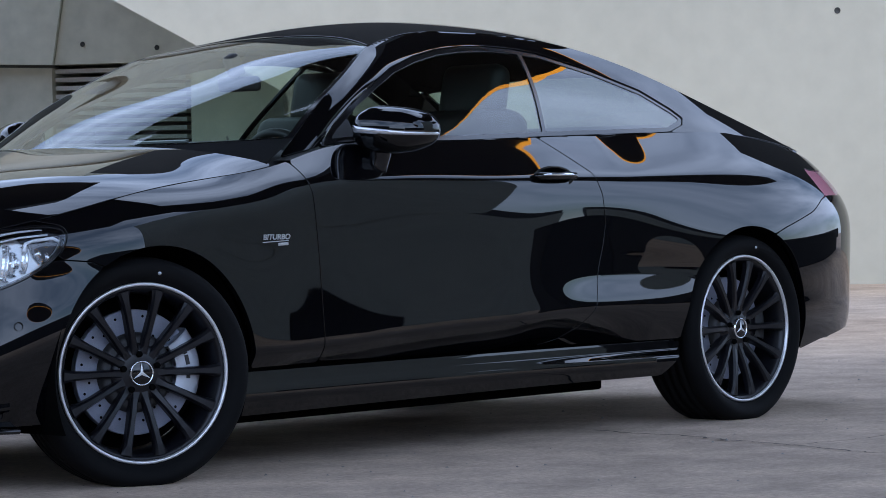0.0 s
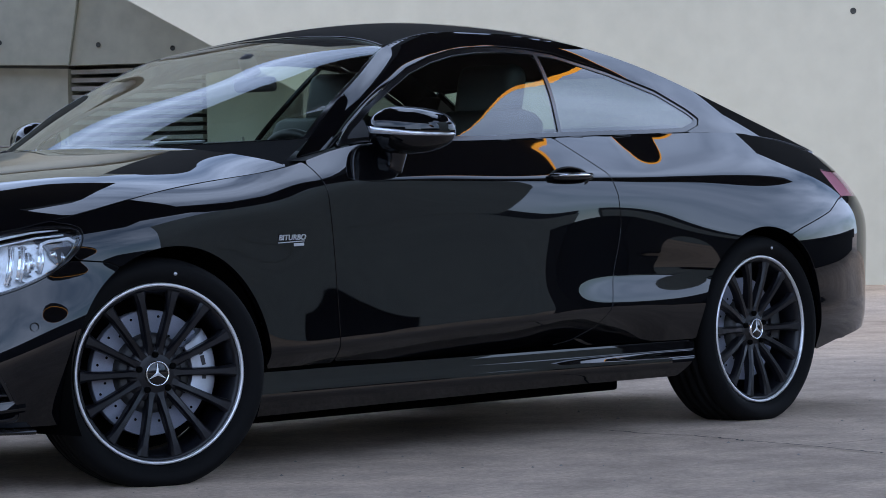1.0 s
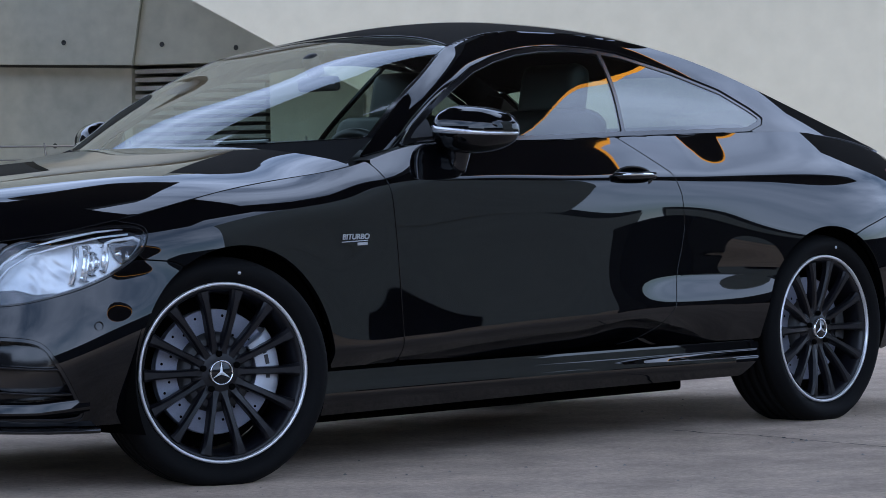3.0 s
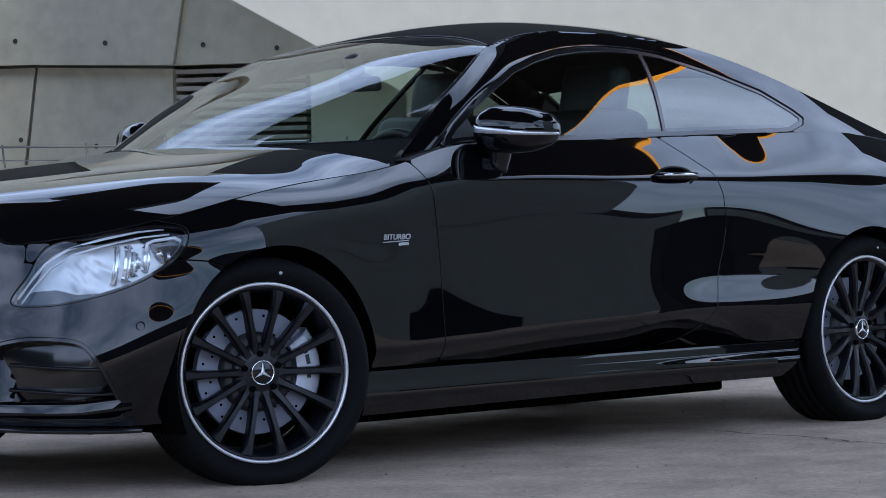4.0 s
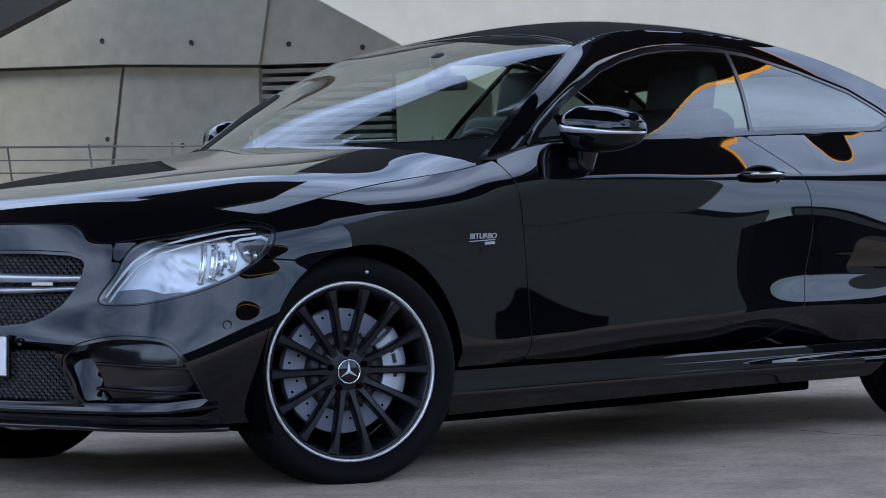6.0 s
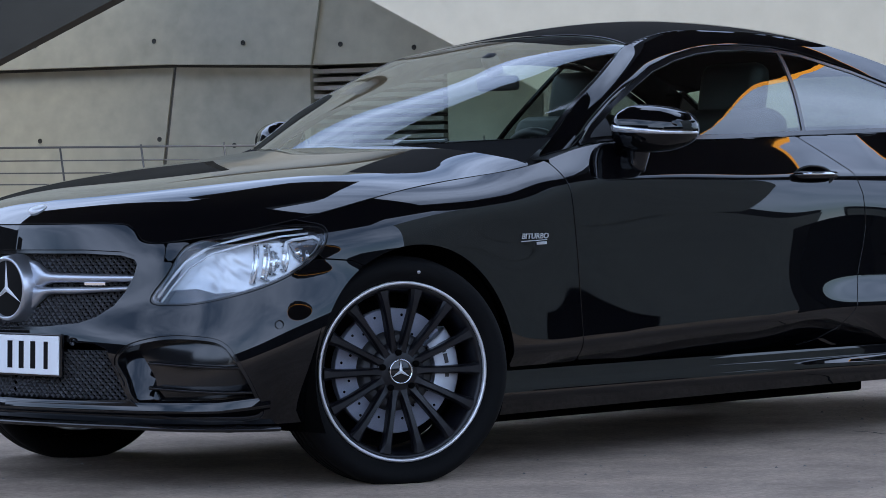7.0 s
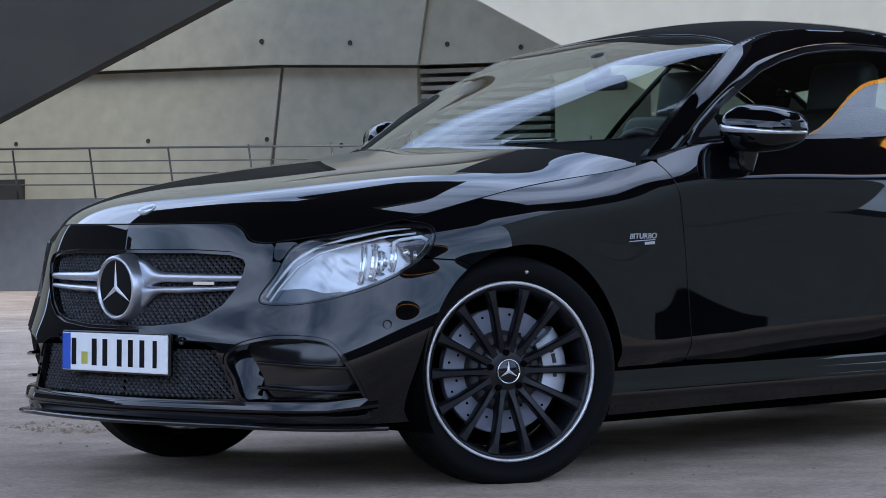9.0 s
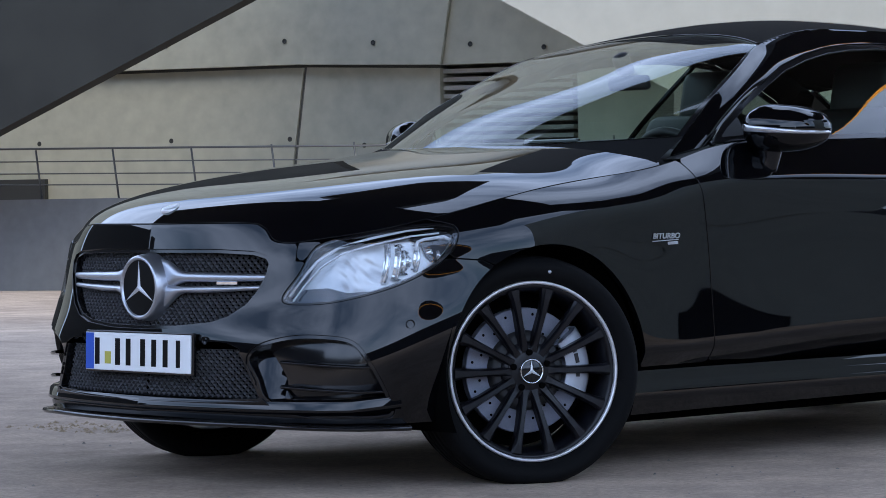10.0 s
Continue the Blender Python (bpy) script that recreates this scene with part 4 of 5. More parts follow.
def wheel(front):
    """A wheel round the origin, its outer face towards -y."""
    w = new("wheel")
    w["label"] = "black multi-spoke alloy wheel with a machined silver rim edge"
    raw("tyre", *tyre_mesh(), RUBBER, w, "black low-profile tyre", smooth=True)
    raw("rim", *lathe([(0.243, 0.10), (0.236, 0.09), (0.225, 0.02), (0.225, -0.03), (0.233, -0.075), (0.2385, -0.086), (0.2495, -0.092), (0.2495, -0.085)], 96), SPOKE, w, "black alloy rim barrel", smooth=True)
    raw("rim_edge", *lathe([(0.2480, -0.088), (0.2490, -0.0985), (0.2520, -0.1008), (0.2575, -0.100), (0.2588, -0.093), (0.256, -0.086)], 120), SILVER, w, "machined silver rim edge", smooth=True)
    for k in range(14):
        o = new("spoke", SPOKE_ME)
        o.parent = w
        o.matrix_basis = Matrix.Rotation(2 * math.pi * (k + 0.5) / 14, 4, "Y")
    raw("hub", *lathe([(0.0, -0.070), (0.040, -0.070), (0.062, -0.066), (0.078, -0.060), (0.088, -0.045), (0.09, 0.02)], 48), SPOKE, w, smooth=True)
    for k in range(5):
        a = 2 * math.pi * (k + 0.3) / 5
        raw("wheel_bolt", *lathe([(0.0, -0.074), (0.008, -0.074), (0.009, -0.072), (0.009, -0.060), (0.0145, -0.0605), (0.0145, -0.05)], 12), VOID, w, smooth=True, at=pose(0.054 * math.cos(a), -0.004, 0.054 * math.sin(a)))
    cap = raw("hub_cap", *lathe([(0.0, -0.080), (0.030, -0.080), (0.033, -0.078), (0.034, -0.070)], 40), GLOSS, w, "black hub cap with chrome ring", smooth=True)
    raw("cap_ring", *lathe([(0.0315, -0.0795), (0.033, -0.0825), (0.0355, -0.0815), (0.0365, -0.070)], 40), CHROME, cap, "chrome ring", smooth=True)
    star(cap, 0.031, -0.0803, EMBLEM, 0.003, 0.16)
    # drilled disc and caliper
    dsk = raw("brake_disc", *lathe([(0.09, -0.012), (0.095, -0.022), (0.178, -0.022), (0.180, -0.020), (0.180, 0.010), (0.09, 0.010)], 72), STEEL, w, "drilled steel brake disc", smooth=False)
    hv, hf = lathe([(0.0, -0.0226), (0.0042, -0.0226), (0.0042, -0.02)], 8)
    holes_v, holes_f = [], []
    for k in range(36):
        a = 2 * math.pi * k / 36
        r = (0.118, 0.140, 0.162)[k % 3]
        b = len(holes_v)
        holes_v += [(x + r * math.cos(a), y, z + r * math.sin(a)) for x, y, z in hv]
        holes_f += [tuple(i + b for i in q) for q in hf]
    tagged(raw("drilled_holes", holes_v, holes_f, VOID, dsk), kind="stuff")
    raw("disc_bell", *lathe([(0.0, -0.050), (0.098, -0.050), (0.110, -0.044), (0.116, -0.020)], 48), DARK, w, smooth=True)
    raw("brake_shield", *lathe([(0.02, 0.036), (0.10, 0.040), (0.215, 0.046), (0.221, 0.050)], 48), VOID, w, "dark splash shield", smooth=True)
    if front:
        v, f = lathe([(0.118, -0.052), (0.135, -0.057), (0.165, -0.056), (0.186, -0.048), (0.198, -0.030), (0.198, 0.02), (0.110, 0.02), (0.108, -0.03)], 24, math.radians(-22), math.radians(38))
        k = 8
        cal = raw("brake_caliper", v, f + [tuple(range(k)), tuple(range(24 * k, 25 * k))[::-1]], CALIPER, w, "silver brake caliper", smooth=True)
        for a in (-3, 12, 24):
            part("mark", block(0.012, 0.002, 0.028, 0.0005, at=Matrix.Rotation(math.radians(-a), 4, "Y") @ pose(0.152, -0.0575, 0)), SATIN, cal, "plain dark bar")
    else:
        v, f = lathe([(0.130, -0.048), (0.17, -0.050), (0.192, -0.040), (0.192, 0.02), (0.128, 0.02)], 14, math.radians(-15), math.radians(22))
        raw("brake_caliper", v, f, DARK, w, smooth=True)
    raw("balance_mark", *lathe([(0.0, -0.1195), (0.005, -0.1195), (0.0055, -0.117)], 12), SATIN_SILVER, w, "small pale dot", smooth=True, at=pose(0.045, 0.0, 0.283))
    part("valve", block(0.009, 0.02, 0.009, 0.003, at=pose(0.205, -0.075, -0.085)), SATIN, w)
    w.parent = car
    return w


STEER = -20.6
fl = wheel(True)
fl.matrix_basis = pose(0.027, -0.766, 0.318, 0, 0, STEER)
copy_thing(fl, pose(0.027, 0.766, 0.318, 0, 0, 180 + STEER)).parent = car
rl_ = wheel(False)
rl_.matrix_basis = pose(AX_R, -0.760, 0.318)
copy_thing(rl_, pose(AX_R, 0.760, 0.318, 0, 0, 180)).parent = car
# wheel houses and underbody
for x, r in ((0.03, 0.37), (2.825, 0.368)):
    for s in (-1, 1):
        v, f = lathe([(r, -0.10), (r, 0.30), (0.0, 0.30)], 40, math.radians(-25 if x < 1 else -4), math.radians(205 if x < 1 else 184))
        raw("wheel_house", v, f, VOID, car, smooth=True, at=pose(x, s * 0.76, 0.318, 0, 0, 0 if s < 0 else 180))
# the low middle tray is added to block light and darken the ground beneath
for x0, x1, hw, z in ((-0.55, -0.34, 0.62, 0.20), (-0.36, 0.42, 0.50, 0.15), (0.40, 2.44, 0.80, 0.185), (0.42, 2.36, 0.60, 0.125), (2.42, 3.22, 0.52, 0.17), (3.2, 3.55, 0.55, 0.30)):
    part("underbody", block(x1 - x0, 2 * hw, 0.05, 0.01, at=pose((x0 + x1) / 2, 0, z + 0.025)), VOID, car, "underbody tray with shade put into its black")
for s in (-1, 1):
    raw("exhaust_tip", *lathe([(0.030, 0.0), (0.044, -0.004), (0.047, 0.004), (0.047, 0.10), (0.036, 0.10), (0.034, 0.02)], 28), SATIN, car, "dark round exhaust tip", smooth=True, at=pose(3.74, s * 0.56, 0.285, 0, 0, 90))


# ---- nose: splitter, grilles, inlets, lamps, plate ----
def sweep(name, profile, s0, s1, m, side="both", label="", ds=0.012, z_of=None):
    """A moulding of the profile (depth, height) along the outline."""
    k = np.arange(len(profile)) / (len(profile) - 1)
    pd, pz = np.array([p[0] for p in profile]), np.array([p[1] for p in profile])

    def f(s, w):
        s, w = np.broadcast_arrays(np.asarray(s, float), np.asarray(w, float))
        zz = np.interp(w, k, pz) + (z_of(s) if z_of else 0)
        p = skin(s, np.clip(zz, 0.17, 1.0), np.interp(w, k, pd))
        p[..., 2] = zz
        return p
    return panel(name, sheet(f, None, steps(s0, s1, ds), steps(0, 1, 1 / (4 * (len(profile) - 1))), -1, 0.0, side), m, car, label)


sweep("splitter", [(0.05, 0.205), (0.0, 0.201), (-0.022, 0.199), (-0.034, 0.197), (-0.0385, 0.192), (-0.035, 0.185), (0.02, 0.181), (0.10, 0.178)], S0, -0.44, GLOSS, label="gloss black front splitter", z_of=lambda s: -0.012 * np.clip((s + 0.9) / 0.45, 0, 1))
sweep("bumper_sill", [(0.06, 0.268), (0.012, 0.264), (0.004, 0.258), (-0.007, 0.230), (0.004, 0.219), (0.05, 0.203)], S0, -0.47, PAINT, z_of=lambda s: 0.012 * np.clip((s + 0.62) / 0.15, 0, 1))


def lattice(name, sd, s0, s1, z0, z1, deep, cell, rise, bar, m, label):
    """A mesh of crossing bars inside sd, on the nose's surface set back by deep."""
    verts, faces = [], []
    slope = rise / cell
    ext = (z1 - z0) / slope
    for sg in (1, -1):
        for i in range(int((s1 - s0 + 2 * ext) / cell) + 1):
            a = s0 - ext + i * cell
            zz = np.linspace(z0, z1, int((z1 - z0) / 0.005) + 1)
            ss = a + sg * (zz - (z0 if sg > 0 else z1)) / slope * sg * sg if sg > 0 else a + (z1 - zz) / slope
            ok = (sd(ss, zz) > -0.006) & (ss >= s0 - 0.001) & (ss <= s1)
            for j in range(len(zz) - 1):
                if not (ok[j] and ok[j + 1]):
                    continue
                k = len(verts)
                h = bar / 2
                for q in (j, j + 1):
                    for off, dp in ((-h, 0.012), (0, 0.0), (h, 0.012)):
                        verts.append((max(ss[q] + off, S0), zz[q], deep + dp))
                faces += [(k, k + 1, k + 4, k + 3), (k + 1, k + 2, k + 5, k + 4)]
    v = np.array(verts)
    p = skin(v[:, 0], v[:, 1], v[:, 2])
    n = len(p)
    return raw(name, np.vstack([p, flip(p)]), faces + [tuple(i + n for i in q) for q in faces], m, car, label)


lattice("grille_mesh", gr_sd, S0, -0.88, 0.44, 0.70, 0.026, 0.0235, 0.019, 0.0075, MESH, "black honeycomb grille mesh")
lattice("lower_grille_mesh", lo_sd, S0, -0.89, 0.24, 0.40, 0.026, 0.0235, 0.019, 0.0075, MESH, "black honeycomb lower grille mesh")
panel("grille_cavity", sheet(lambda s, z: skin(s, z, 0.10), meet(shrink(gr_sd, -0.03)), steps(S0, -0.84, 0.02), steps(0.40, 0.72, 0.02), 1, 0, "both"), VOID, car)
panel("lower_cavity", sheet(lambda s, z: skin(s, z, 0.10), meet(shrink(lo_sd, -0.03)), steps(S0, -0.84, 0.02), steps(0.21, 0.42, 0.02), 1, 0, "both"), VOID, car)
panel("grille_frame", sheet(skin, meet(gr_sd, outside(shrink(gr_sd, 0.010))), steps(S0, -0.86, 0.006), steps(0.44, 0.70, 0.005), 1, 0.05, "both", 0.006), GLOSS, car, "gloss black grille surround")
panel("intake_frame", sheet(skin, meet(lo_sd, outside(shrink(lo_sd, 0.008))), steps(S0, -0.88, 0.006), steps(0.24, 0.40, 0.004), 1, 0.05, "both", 0.004), GLOSS, car, "gloss black intake surround")


def louvre_bar(profile, mir):
    """A bar with an oval section along the grille: rows of (arc, height, half height, depth)."""
    k = [p[0] for p in profile]
    fz, fh, fd = (spline(k, [p[i] for p in profile]) for i in (1, 2, 3))
    verts, faces, n, m_ = [], [], 44, 14
    for i in range(n + 1):
        s = k[0] + (k[-1] - k[0]) * i / n
        for j in range(m_):
            a = 2 * math.pi * j / m_
            p = skin(s, float(fz(s)), 0.016 - float(fd(s)) * math.cos(a))
            p[2] = float(fz(s)) + float(fh(s)) * math.sin(a)
            verts.append(p * np.array([1, mir, 1]))
    for i in range(n):
        faces += [(i * m_ + j, i * m_ + (j + 1) % m_, (i + 1) * m_ + (j + 1) % m_, (i + 1) * m_ + j) for j in range(m_)]
    faces.append(tuple(range(n * m_, n * m_ + m_)))
    if mir > 0:
        faces = [q[::-1] for q in faces]
    return raw("louvre_bar", verts, faces, SATIN_SILVER, car, "satin silver grille louvre bar", smooth=True)


for mir in (1, -1):
    louvre_bar([(-1.345, 0.606, 0.050, 0.012), (-1.30, 0.606, 0.040, 0.015), (-1.26, 0.604, 0.022, 0.016), (-1.20, 0.6025, 0.0145, 0.015), (-1.05, 0.6015, 0.0125, 0.013), (-0.898, 0.6015, 0.0095, 0.009)], mir)
    louvre_bar([(-1.345, 0.545, 0.045, 0.012), (-1.30, 0.552, 0.030, 0.015), (-1.26, 0.563, 0.014, 0.016), (-1.20, 0.567, 0.0095, 0.014), (-1.05, 0.570, 0.0085, 0.012), (-0.908, 0.574, 0.0065, 0.008)], mir)
part("name_bar", block(0.006, 0.075, 0.009, 0.001, at=Matrix.Translation(skin(-1.04, 0.587) + np.array([-0.004, -0.002, 0])) @ pose(0, 0, 0, 0, 0, 14)), CHROME, car, "plain bright badge bar")
medal = new("front_emblem")
medal["label"] = "round black emblem with a satin silver ring"
medal.parent = car
medal.matrix_basis = pose(float(skin(S0, 0.575)[0]) + 0.05, 0, 0.572, 0, 0, -90)
raw("emblem_ring", *lathe([(0.080, -0.068), (0.083, -0.074), (0.088, -0.075), (0.093, -0.070), (0.097, -0.050), (0.100, -0.02)], 72), SATIN_SILVER, medal, "satin silver ring", smooth=True)
raw("emblem_disc", *lathe([(0.0, -0.0705), (0.060, -0.070), (0.0815, -0.0685)], 64), PLATE_BLACK, medal, "gloss black disc", smooth=True)
star(medal, 0.080, -0.0700, EMBLEM, 0.006, 0.11)

# side inlets with fins and glossy vane
FIN = [(0.056, 0.004), (0.014, 0.006), (0.008, 0.002), (0.011, -0.004), (0.056, -0.004)]
for side in ("left", "right"):
    panel("inlet_back", sheet(lambda s, z: skin(s, z, 0.058), shrink(in_sd, -0.012), steps(-0.98, -0.44, 0.012), steps(0.17, 0.47, 0.012), 1, 0, side), GLOSS, car, "dark inlet insert")
    panel("inlet_frame", sheet(skin, meet(in_sd, outside(shrink(in_sd, 0.010))), steps(-0.97, -0.46, 0.005), steps(0.19, 0.46, 0.004), 1, 0.06, side, 0.004), GLOSS, car, "gloss black inlet surround")
    for z0 in (0.352, 0.283):
        sweep("inlet_fin", [(a, z0 + b) for a, b in FIN], -0.83, -0.555 if z0 > 0.3 else -0.52, GLOSS, side, "gloss black fin", z_of=lambda s: 0.02 * np.clip((-0.6 - s) / 0.3, 0, 1))
    panel("inlet_vane", sheet(lambda s, z: skin(s, z, 0.004 + 0.045 * np.clip((np.asarray(s) + 0.93) / 0.10, 0, 1)**1.4 + 0.40 * (np.asarray(z) - 0.29)),
                              meet(inside([(-0.935, 0.375), (-0.89, 0.405), (-0.80, 0.405), (-0.83, 0.36), (-0.84, 0.30), (-0.80, 0.25), (-0.87, 0.262), (-0.90, 0.32)])), steps(-0.95, -0.78, 0.006), steps(0.24, 0.42, 0.006), 1, 0.02, side), PAINT, car, "glossy black curved vane")

# headlights
LAMP_SHELL = mat("lamp_shell", (0.46, 0.465, 0.47), 0.30, metal=0.55, vary=0.12, scale=25, fine=90)
LAMP_CHROME = mat("lamp_chrome", (0.88, 0.89, 0.90), 0.16, metal=0.85)
LAMP_DARK = mat("lamp_dark", (0.010, 0.011, 0.016), 0.25)


def reflector(s, z):
    """The crumpled bright shell behind the lens: facets round the lamp chambers."""
    s, z = np.asarray(s, float), np.asarray(z, float)
    q = np.clip((s + 0.74) / 0.10, 0, 1) * np.clip((-0.44 - s) / 0.05, 0, 1)
    lumps = np.sin(s * 46 + 38 * z) * np.sin(z * 62 - 17 * s + 0.6) + 0.3 * np.sin(s * 101 + 60 * z + 1.0 + 2 * np.sin(s * 31)) * np.sin(z * 77 + 35 * s + 2 * np.sin(z * 40))
    return skin(s, z, 0.052 + 0.0022 * q * lumps + 0.010 * np.sin((s + 0.8) * 9))


for side in ("left", "right"):
    hl = new("headlight")
    hl["label"] = "clear headlight with chrome reflectors and white light guides"
    hl.parent = car
    mir = 1 if side == "left" else -1
    fm = np.array([1, mir, 1])
    panel("housing", sheet(reflector, shrink(hl_sd, -0.004), steps(-0.86, -0.24, 0.004), steps(0.51, 0.76, 0.004), 1, 0, side), LAMP_SHELL, hl, "bright crumpled reflector shell")
    panel("bezel", sheet(skin, meet(hl_sd, outside(shrink(hl_sd, 0.007))), steps(-0.86, -0.24, 0.005), steps(0.51, 0.76, 0.004), 1, 0.06, side, 0.003), GLOSS, hl, "black bezel")
    panel("lens", sheet(skin, shrink(hl_sd, 0.004), steps(-0.86, -0.24, 0.012), steps(0.51, 0.76, 0.012), 1, 0.0, side, 0.002), LENS, hl, "clear lens")
    for spot in ([(-0.43, 0.78), (-0.43, 0.728), (-0.40, 0.700), (-0.375, 0.690), (-0.36, 0.655), (-0.335, 0.63), (-0.23, 0.66), (-0.23, 0.78)], [(-0.86, 0.50), (-0.83, 0.548), (-0.78, 0.566), (-0.70, 0.570), (-0.63, 0.556), (-0.56, 0.560), (-0.53, 0.50)]):
        panel("lamp_mask", sheet(lambda s, z: skin(s, z, 0.034), meet(shrink(hl_sd, 0.004), inside(spot)), steps(-0.86, -0.24, 0.008), steps(0.51, 0.76, 0.006), 1, 0.006, side), LAMP_DARK, hl, "dark inner mask")
    guide = [(-0.825, 0.548), (-0.79, 0.592), (-0.735, 0.645), (-0.66, 0.682), (-0.55, 0.706), (-0.42, 0.727), (-0.33, 0.734)]
    for off, r in ((0.0, 0.0045), (0.016, 0.0028)):
        tube([skin(s + off * 0.8, z - off, 0.020) * fm for s, z in guide], r, 8, LAMP_WHITE, "light_guide", hl, "white light guide")
    # upright chrome fins between the chambers, and the bright bracket before the dark end
    for s0_, z0, z1, lean, wd in ((-0.505, 0.582, 0.690, 0.022, 0.011), (-0.462, 0.590, 0.690, 0.020, 0.007), (-0.440, 0.604, 0.672, 0.012, 0.005), (-0.395, 0.612, 0.690, 0.012, 0.008), (-0.325, 0.640, 0.672, 0.004, 0.005)):
        bowf = lambda u, v, a=s0_, b=z0, c=z1, e=lean, w=wd: skin(a + e * v + w * (u - 0.5) * 2, b + (c - b) * v, 0.030 - 0.012 * np.sin(np.pi * np.clip(u, 0, 1)) + 0.016 * (2 * v - 1)**2)
        panel("chamber_fin", sheet(bowf, None, steps(0, 1, 0.2), steps(0, 1, 0.1), 1, 0.02, side), LAMP_CHROME, hl, "upright chrome fin")
    tube([skin(s, z, 0.026) * fm for s, z in ((-0.395, 0.672), (-0.388, 0.694), (-0.365, 0.701), (-0.30, 0.708), (-0.282, 0.698))], 0.005, 8, LAMP_WHITE, "light_bracket", hl, "white light bracket")
    for s, z, r in ((-0.43, 0.640, 0.022), (-0.345, 0.664, 0.016)):
        c = skin(s, z, 0.046)
        raw("projector", *lathe([(0.0, -0.018), (r * 0.5, -0.015), (r * 0.85, -0.006), (r, 0.004)], 28), LAMP_CHROME, hl, "round projector lens", smooth=True, at=pose(c[0], c[1] * mir, c[2], 0, 0, -60 if mir > 0 else -120))

# parking sensors
for s, z in ((-0.445, 0.470), (-1.10, 0.425)):
    for mir in (1, -1):
        c, d = skin(s, z), skin(s, z, -0.1)
        yaw = math.degrees(math.atan2(-(d[1] - c[1]) * mir, -(d[0] - c[0]))) + 90
        raw("parking_sensor", *lathe([(0.0, -0.004), (0.0075, -0.003), (0.0095, 0.0), (0.0105, -0.001), (0.012, 0.001), (0.012, 0.006)], 20), GLOSS, car, smooth=True, at=pose(c[0], c[1] * mir, c[2], 0, 0, yaw))

# number plate: characters are plain bars
plate = new("number_plate")
plate["label"] = "white number plate with a blue end band and dark bars"
plate.parent = car
plate.matrix_basis = pose(-0.772, 0, 0.385, 0, 1.7, 0)
part("plate_frame", block(0.012, 0.532, 0.122, 0.003, at=pose(0.006, 0, 0)), GLOSS, plate, "black plate holder")
part("plate_board", block(0.006, 0.520, 0.110, 0.002, at=pose(-0.003, 0, 0)), PLATE_WHITE, plate, "white embossed board")
part("blue_band", block(0.002, 0.040, 0.106, 0.0005, at=pose(-0.0065, 0.237, 0)), PLATE_BLUE, plate, "blue band")
part("seal", block(0.002, 0.030, 0.036, 0.0005, at=pose(-0.0065, 0.145, -0.018)), YELLOW, plate, "small yellow seal")
for y0, y1 in ((0.211, 0.188), (0.108, 0.084), (0.054, 0.031), (-0.018, -0.041), (-0.073, -0.096), (-0.129, -0.152), (-0.193, -0.212)):
    bm = block(0.0016, abs(y1 - y0), 0.078, 0.0004, at=pose(-0.0066, (y0 + y1) / 2, 0))
    part("character_bar", bm, PLATE_BLACK, plate, "plain dark bar")

# cowl between hood and windscreen
_c0, _c1 = np.array([0.57, -0.785, 0.915]), screen(0.0, 0.0)
cowl = coons(lambda u: _c0 + (_c1 - _c0) * np.asarray(u, float)[..., None], lambda u: flip(_c0 + (_c1 - _c0) * np.asarray(u, float)[..., None]),
             arch3(_c0, (0.38, 0, 0.945)), arch3(_c1, (0.42, 0, 0.968)))
panel("cowl", sheet(cowl, None, steps(0, 1, 1 / 8), steps(0, 1, 1 / 40), 1, 0), mat("cowl_black", (0.005, 0.005, 0.005), 0.85, spec=0.05), car, "black cowl panel")

# small round emblem near the hood's front edge
raw("hood_emblem", *lathe([(0.0, -0.006), (0.020, -0.0055), (0.026, -0.004), (0.029, 0.0), (0.029, 0.006)], 32), EMBLEM, car, "small round silver emblem", smooth=True, at=Matrix.Translation(hood(0.105, 0.5)) @ pose(0, 0, 0.001, 0, 0, -90) @ pose(0, 0, 0, -70, 0, 0))


# ---- cabin interior ----
def seat(x, y):
    s = new("seat")
    s["label"] = "black leather sports seat"
    s.parent = car
    s.matrix_basis = pose(x, y, 0)
    part("cushion", block(0.52, 0.50, 0.16, 0.05, 3, at=pose(-0.05, 0, 0.46, 0, 6, 0)), LEATHER, s, smooth=True)
    part("backrest", block(0.15, 0.50, 0.62, 0.06, 3, at=pose(0.27, 0, 0.79, 0, 16, 0)), LEATHER, s, smooth=True)
    part("headrest", block(0.10, 0.27, 0.20, 0.045, 3, at=pose(0.39, 0, 1.15, 0, 12, 0)), LEATHER, s, smooth=True)
    return s


seat(1.60, -0.36)
seat(1.60, 0.36)
part("rear_bench", block(0.5, 1.15, 0.2, 0.06, 3, at=pose(2.4, 0, 0.52)), LEATHER, car, smooth=True)
part("rear_backrest", block(0.16, 1.15, 0.55, 0.06, 3, at=pose(2.72, 0, 0.78, 0, 25, 0)), LEATHER, car, smooth=True)
part("parcel_shelf", block(0.55, 1.1, 0.03, 0.01, at=pose(3.05, 0, 0.985)), DARK, car)
part("dashboard", block(0.46, 1.36, 0.22, 0.07, 4, at=pose(0.78, 0, 0.845, 0, 4, 0)), LEATHER, car, "black soft dashboard", smooth=True)
part("instrument_hood", block(0.22, 0.36, 0.07, 0.03, 3, at=pose(0.88, -0.36, 0.955)), LEATHER, car, smooth=True)
part("centre_screen", block(0.02, 0.26, 0.14, 0.008, 2, at=pose(0.88, 0.0, 0.93, 0, -8, 0)), GLOSS, car)
part("cabin_floor", block(2.9, 1.45, 0.04, 0, at=pose(1.75, 0, 0.33)), VOID, car)
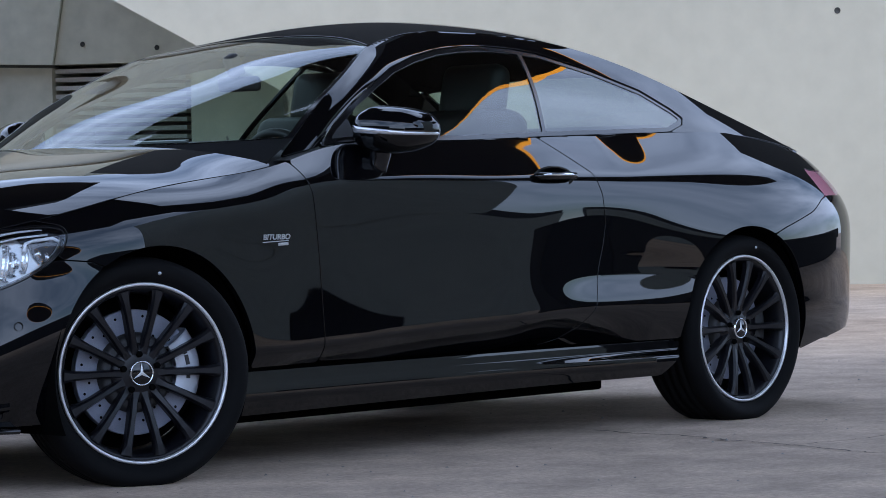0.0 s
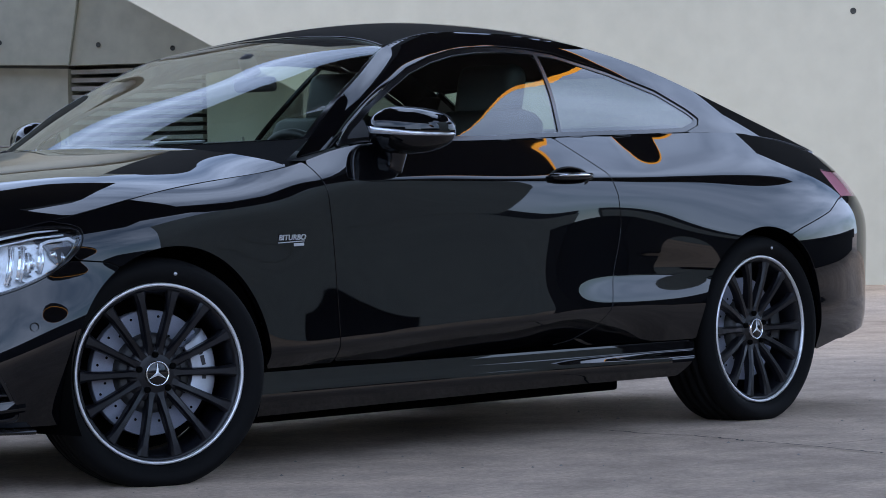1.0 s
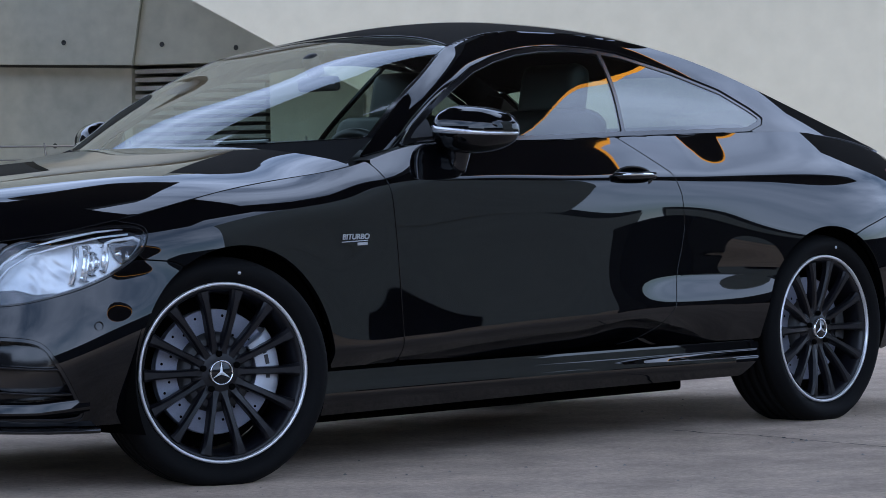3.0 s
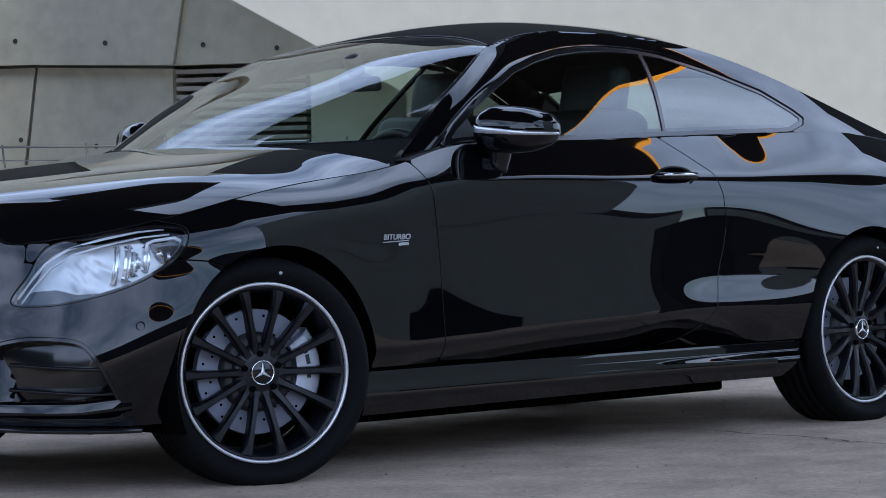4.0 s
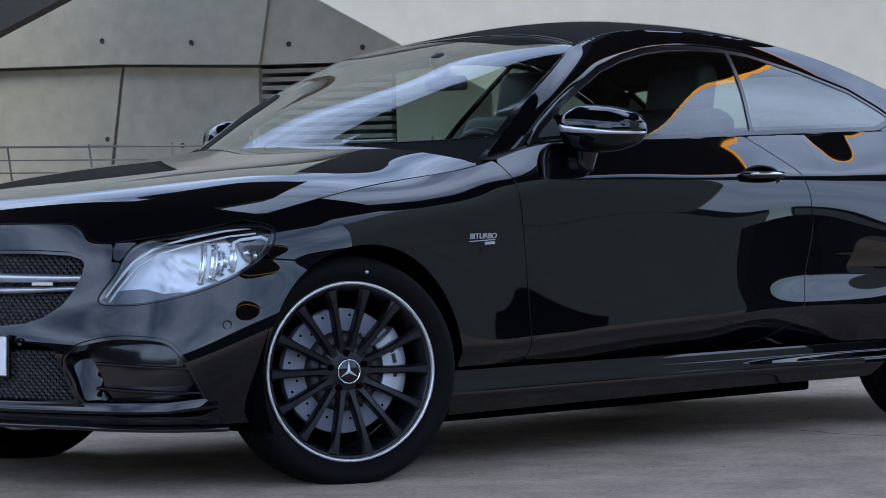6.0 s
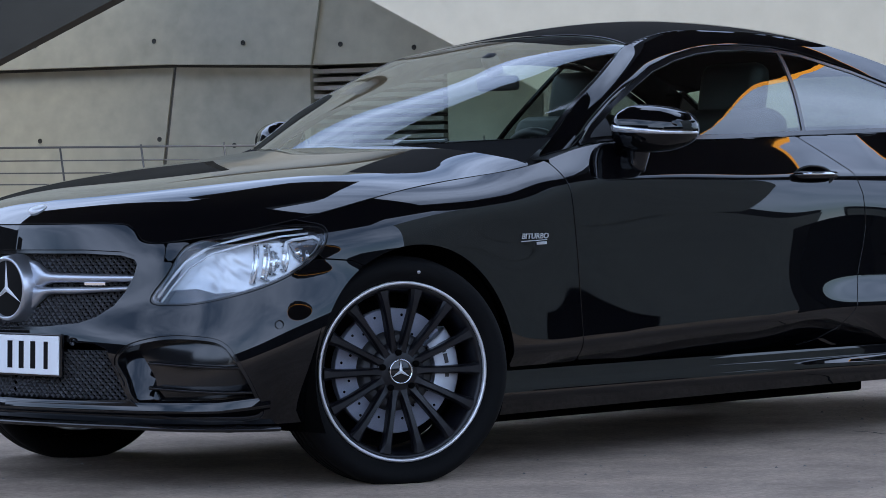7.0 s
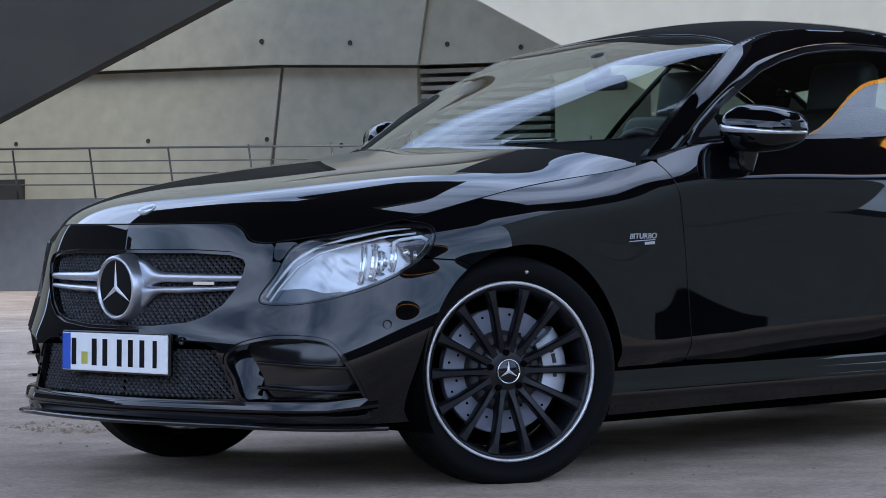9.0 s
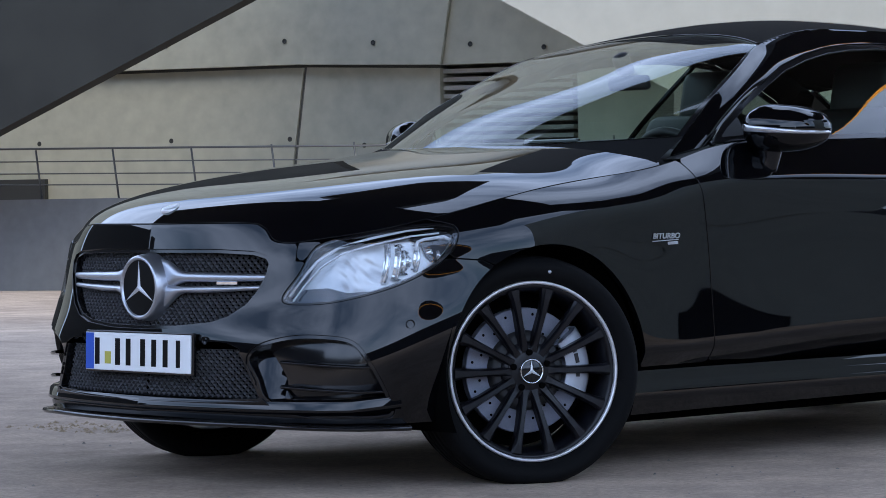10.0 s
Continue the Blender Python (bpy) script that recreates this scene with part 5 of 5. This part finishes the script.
part("bulkhead", block(0.04, 1.5, 0.48, 0, at=pose(0.48, 0, 0.59)), VOID, car)
sw = raw("steering_wheel", *lathe([(0.185 + 0.016 * math.cos(a), 0.016 * math.sin(a)) for a in np.linspace(0, 2 * math.pi, 13)], 48), LEATHER, car, "black leather steering wheel", smooth=True, at=pose(1.10, -0.36, 0.845, 0, 0, 90) @ pose(0, 0, 0, -24, 0, 0))
part("wheel_boss", block(0.15, 0.05, 0.11, 0.02, 3), DARK, sw, smooth=True)
part("wheel_spoke", block(0.36, 0.018, 0.03, 0.006), DARK, sw)
part("interior_mirror", block(0.03, 0.17, 0.05, 0.014, 3, at=pose(1.225, 0.0, 1.185, 0, -10, 8)), DARK, car, "black interior mirror", smooth=True)
part("mirror_stem", block(0.05, 0.05, 0.08, 0.015, 2, at=pose(1.20, 0.0, 1.245, 0, -30, 0)), DARK, car, smooth=True)
panel("headliner", sheet(lambda u, v: roof(u, v) - np.array([0, 0, 0.03]), sq(0.03), steps(0, 1, 1 / 12), steps(0, 1, 1 / 12), 1, 0), VOID, car)
for side in ("left", "right"):
    panel("door_trim", sheet(lambda s, z: skin(s, z, 0.09), meet(inside([(0.62, 0.34), (2.6, 0.34), (2.6, 0.97), (0.62, 0.93)])), steps(0.6, 2.6, 0.05), steps(0.34, 0.97, 0.05), 1, 0, side), DARK, car)
    # belt sill between trim and glass
    panel("belt_sill", sheet(lambda x, w: np.stack([np.broadcast_arrays(x, w)[0] * 1.0, skin(x, TOP(x))[..., 1] + 0.004 + 0.10 * np.broadcast_arrays(x, w)[1], TOP(x) - 0.004 + 0 * w], -1), None, steps(0.66, 2.75, 0.05), steps(0, 1, 0.5), 1, 0, side), DARK, car)


# ---- door mirrors, handles, badge ----
def egg(rx, ry, rz, e1=0.75, e2=0.8, n=36, k=24, shape=None):
    """A rounded-box ellipsoid."""
    p = lambda c, e: math.copysign(abs(c)**e, c)
    verts, faces = [], []
    for i in range(k + 1):
        b = -math.pi / 2 + math.pi * i / k
        for j in range(n):
            a = 2 * math.pi * j / n
            q = Vector((rx * p(math.cos(b), e1) * p(math.cos(a), e2), ry * p(math.cos(b), e1) * p(math.sin(a), e2), rz * p(math.sin(b), e1)))
            verts.append(shape(q) if shape else q)
    for i in range(k):
        faces += [(i * n + j, i * n + (j + 1) % n, (i + 1) * n + (j + 1) % n, (i + 1) * n + j) for j in range(n)]
    return verts, faces


SIGNAL = mat("signal_lens", (0.55, 0.56, 0.58), 0.16, metal=0.7)


def mirror_shape(q):
    # flat behind, swept back and lower towards the outside
    t = (q.y + 0.105) / 0.21
    x = min(q.x, 0.060)
    return Vector((x + 0.07 * (1 - t), q.y, q.z * (0.80 + 0.20 * min(1, 1.4 * t)) - 0.004 * (1 - t)))


def strip_shape(q):
    t = (q.y + 0.107) / 0.214
    return Vector((min(q.x, 0.052) + 0.07 * (1 - t), q.y, q.z * (0.45 + 0.75 * t) - 0.006 + 0.05 * (t - 0.5) * 0.4))


for side in ("left", "right"):
    mir = 1 if side == "left" else -1
    dm = new("door_mirror")
    dm["label"] = "black door mirror with a bright turn signal strip"
    dm.parent = part_of["door", side]
    dm.matrix_basis = pose(0.975, -0.905 if mir > 0 else 0.86, 1.012)
    fl_ = np.array([1, mir, 1])

    def shell(name, v, f, m_, label=""):
        return raw(name, [Vector(p * fl_) for p in map(np.array, v)], f if mir > 0 else [q[::-1] for q in f], m_, dm, label, smooth=True)
    shell("cap", *egg(0.098, 0.112, 0.077, 0.80, 0.78, shape=mirror_shape), PAINT)
    shell("signal_strip", *egg(0.0995, 0.1135, 0.022, 0.55, 0.78, shape=strip_shape), SIGNAL, "bright turn signal strip")
    part("mirror_glass", block(0.004, 0.135, 0.08, 0.0015, at=pose(0.090, 0, 0.0, 0, 0, 18 * mir)), CHROME, dm, "mirror glass")
    foot = [(0.01, 0.050, -0.035, 0.044), (0.012, 0.052, -0.060, 0.040), (0.015, 0.055, -0.085, 0.034), (0.015, 0.060, -0.108, 0.030), (0.012, 0.066, -0.122, 0.034)]
    tube([(x, y * mir, z) for x, y, z, r in foot], [r for x, y, z, r in foot], 18, GLOSS, "foot", dm, "black mirror foot")
    # handle
    h0 = skin(1.80, 0.857) * fl_
    bowl = raw("handle_recess", *lathe([(0.0, 0.010), (0.5, 0.008), (0.85, 0.002), (1.0, -0.0012), (1.06, 0.0005)], 40), PAINT, part_of["door", side], "oval recess", smooth=True, at=pose(1.798, float(h0[1]) - 0.0035 * mir, 0.857, 0, 0, 0 if mir > 0 else 180) @ Matrix.Diagonal((0.098, 1, 0.036, 1)))
    pts = [(1.698, -0.004), (1.715, -0.020), (1.75, -0.027), (1.80, -0.029), (1.85, -0.027), (1.885, -0.020), (1.905, -0.004)]
    tube([(x, (abs(h0[1]) * -1 + y) * mir, 0.862) for x, y in pts], [0.010, 0.012, 0.0125, 0.0125, 0.0125, 0.012, 0.010], 12, PAINT, "door_handle", part_of["door", side], "black handle with chrome edge")
    tube([(x, (abs(h0[1]) * -1 + y - 0.010) * mir, 0.866) for x, y in pts[1:-1]], [0.003, 0.0045, 0.0045, 0.0045, 0.003], 8, CHROME, "handle_trim", part_of["door", side], "chrome trim")

# lettered badge on the front fender
fc = bpy.data.curves.new("badge", "FONT")
fc.body, fc.size, fc.extrude, fc.shear, fc.offset = "BITURBO", 0.030, 0.0015, 0.15, 0.0006
tmp = new("badge_tmp", fc)
bpy.context.view_layer.update()
me = bpy.data.meshes.new_from_object(tmp.evaluated_get(bpy.context.evaluated_depsgraph_get()))
bpy.data.objects.remove(tmp)
xs = [v.co.x for v in me.vertices]
k = 0.118 / (max(xs) - min(xs))
me.transform(Matrix.Diagonal((k * 0.95, 0.74, 1, 1)))
me.materials.clear()
b0 = skin(0.432, 0.692)
badge = link("badge", me, SATIN_SILVER, car, "raised silver lettering", False, pose(b0[0], b0[1] - 0.003, 0.686, 90, 0, 0.0))
part("badge_line", block(0.108, 0.003, 0.003, 0.0008, at=pose(b0[0] + 0.054, b0[1] - 0.002, 0.680, 0, -2, 0)), SATIN_SILVER, car, "thin silver underline")
part("badge_bar", block(0.042, 0.003, 0.009, 0.001, at=pose(b0[0] + 0.085, b0[1] - 0.002, 0.672, 0, -2, 0)), SATIN_SILVER, car, "plain silver bar")
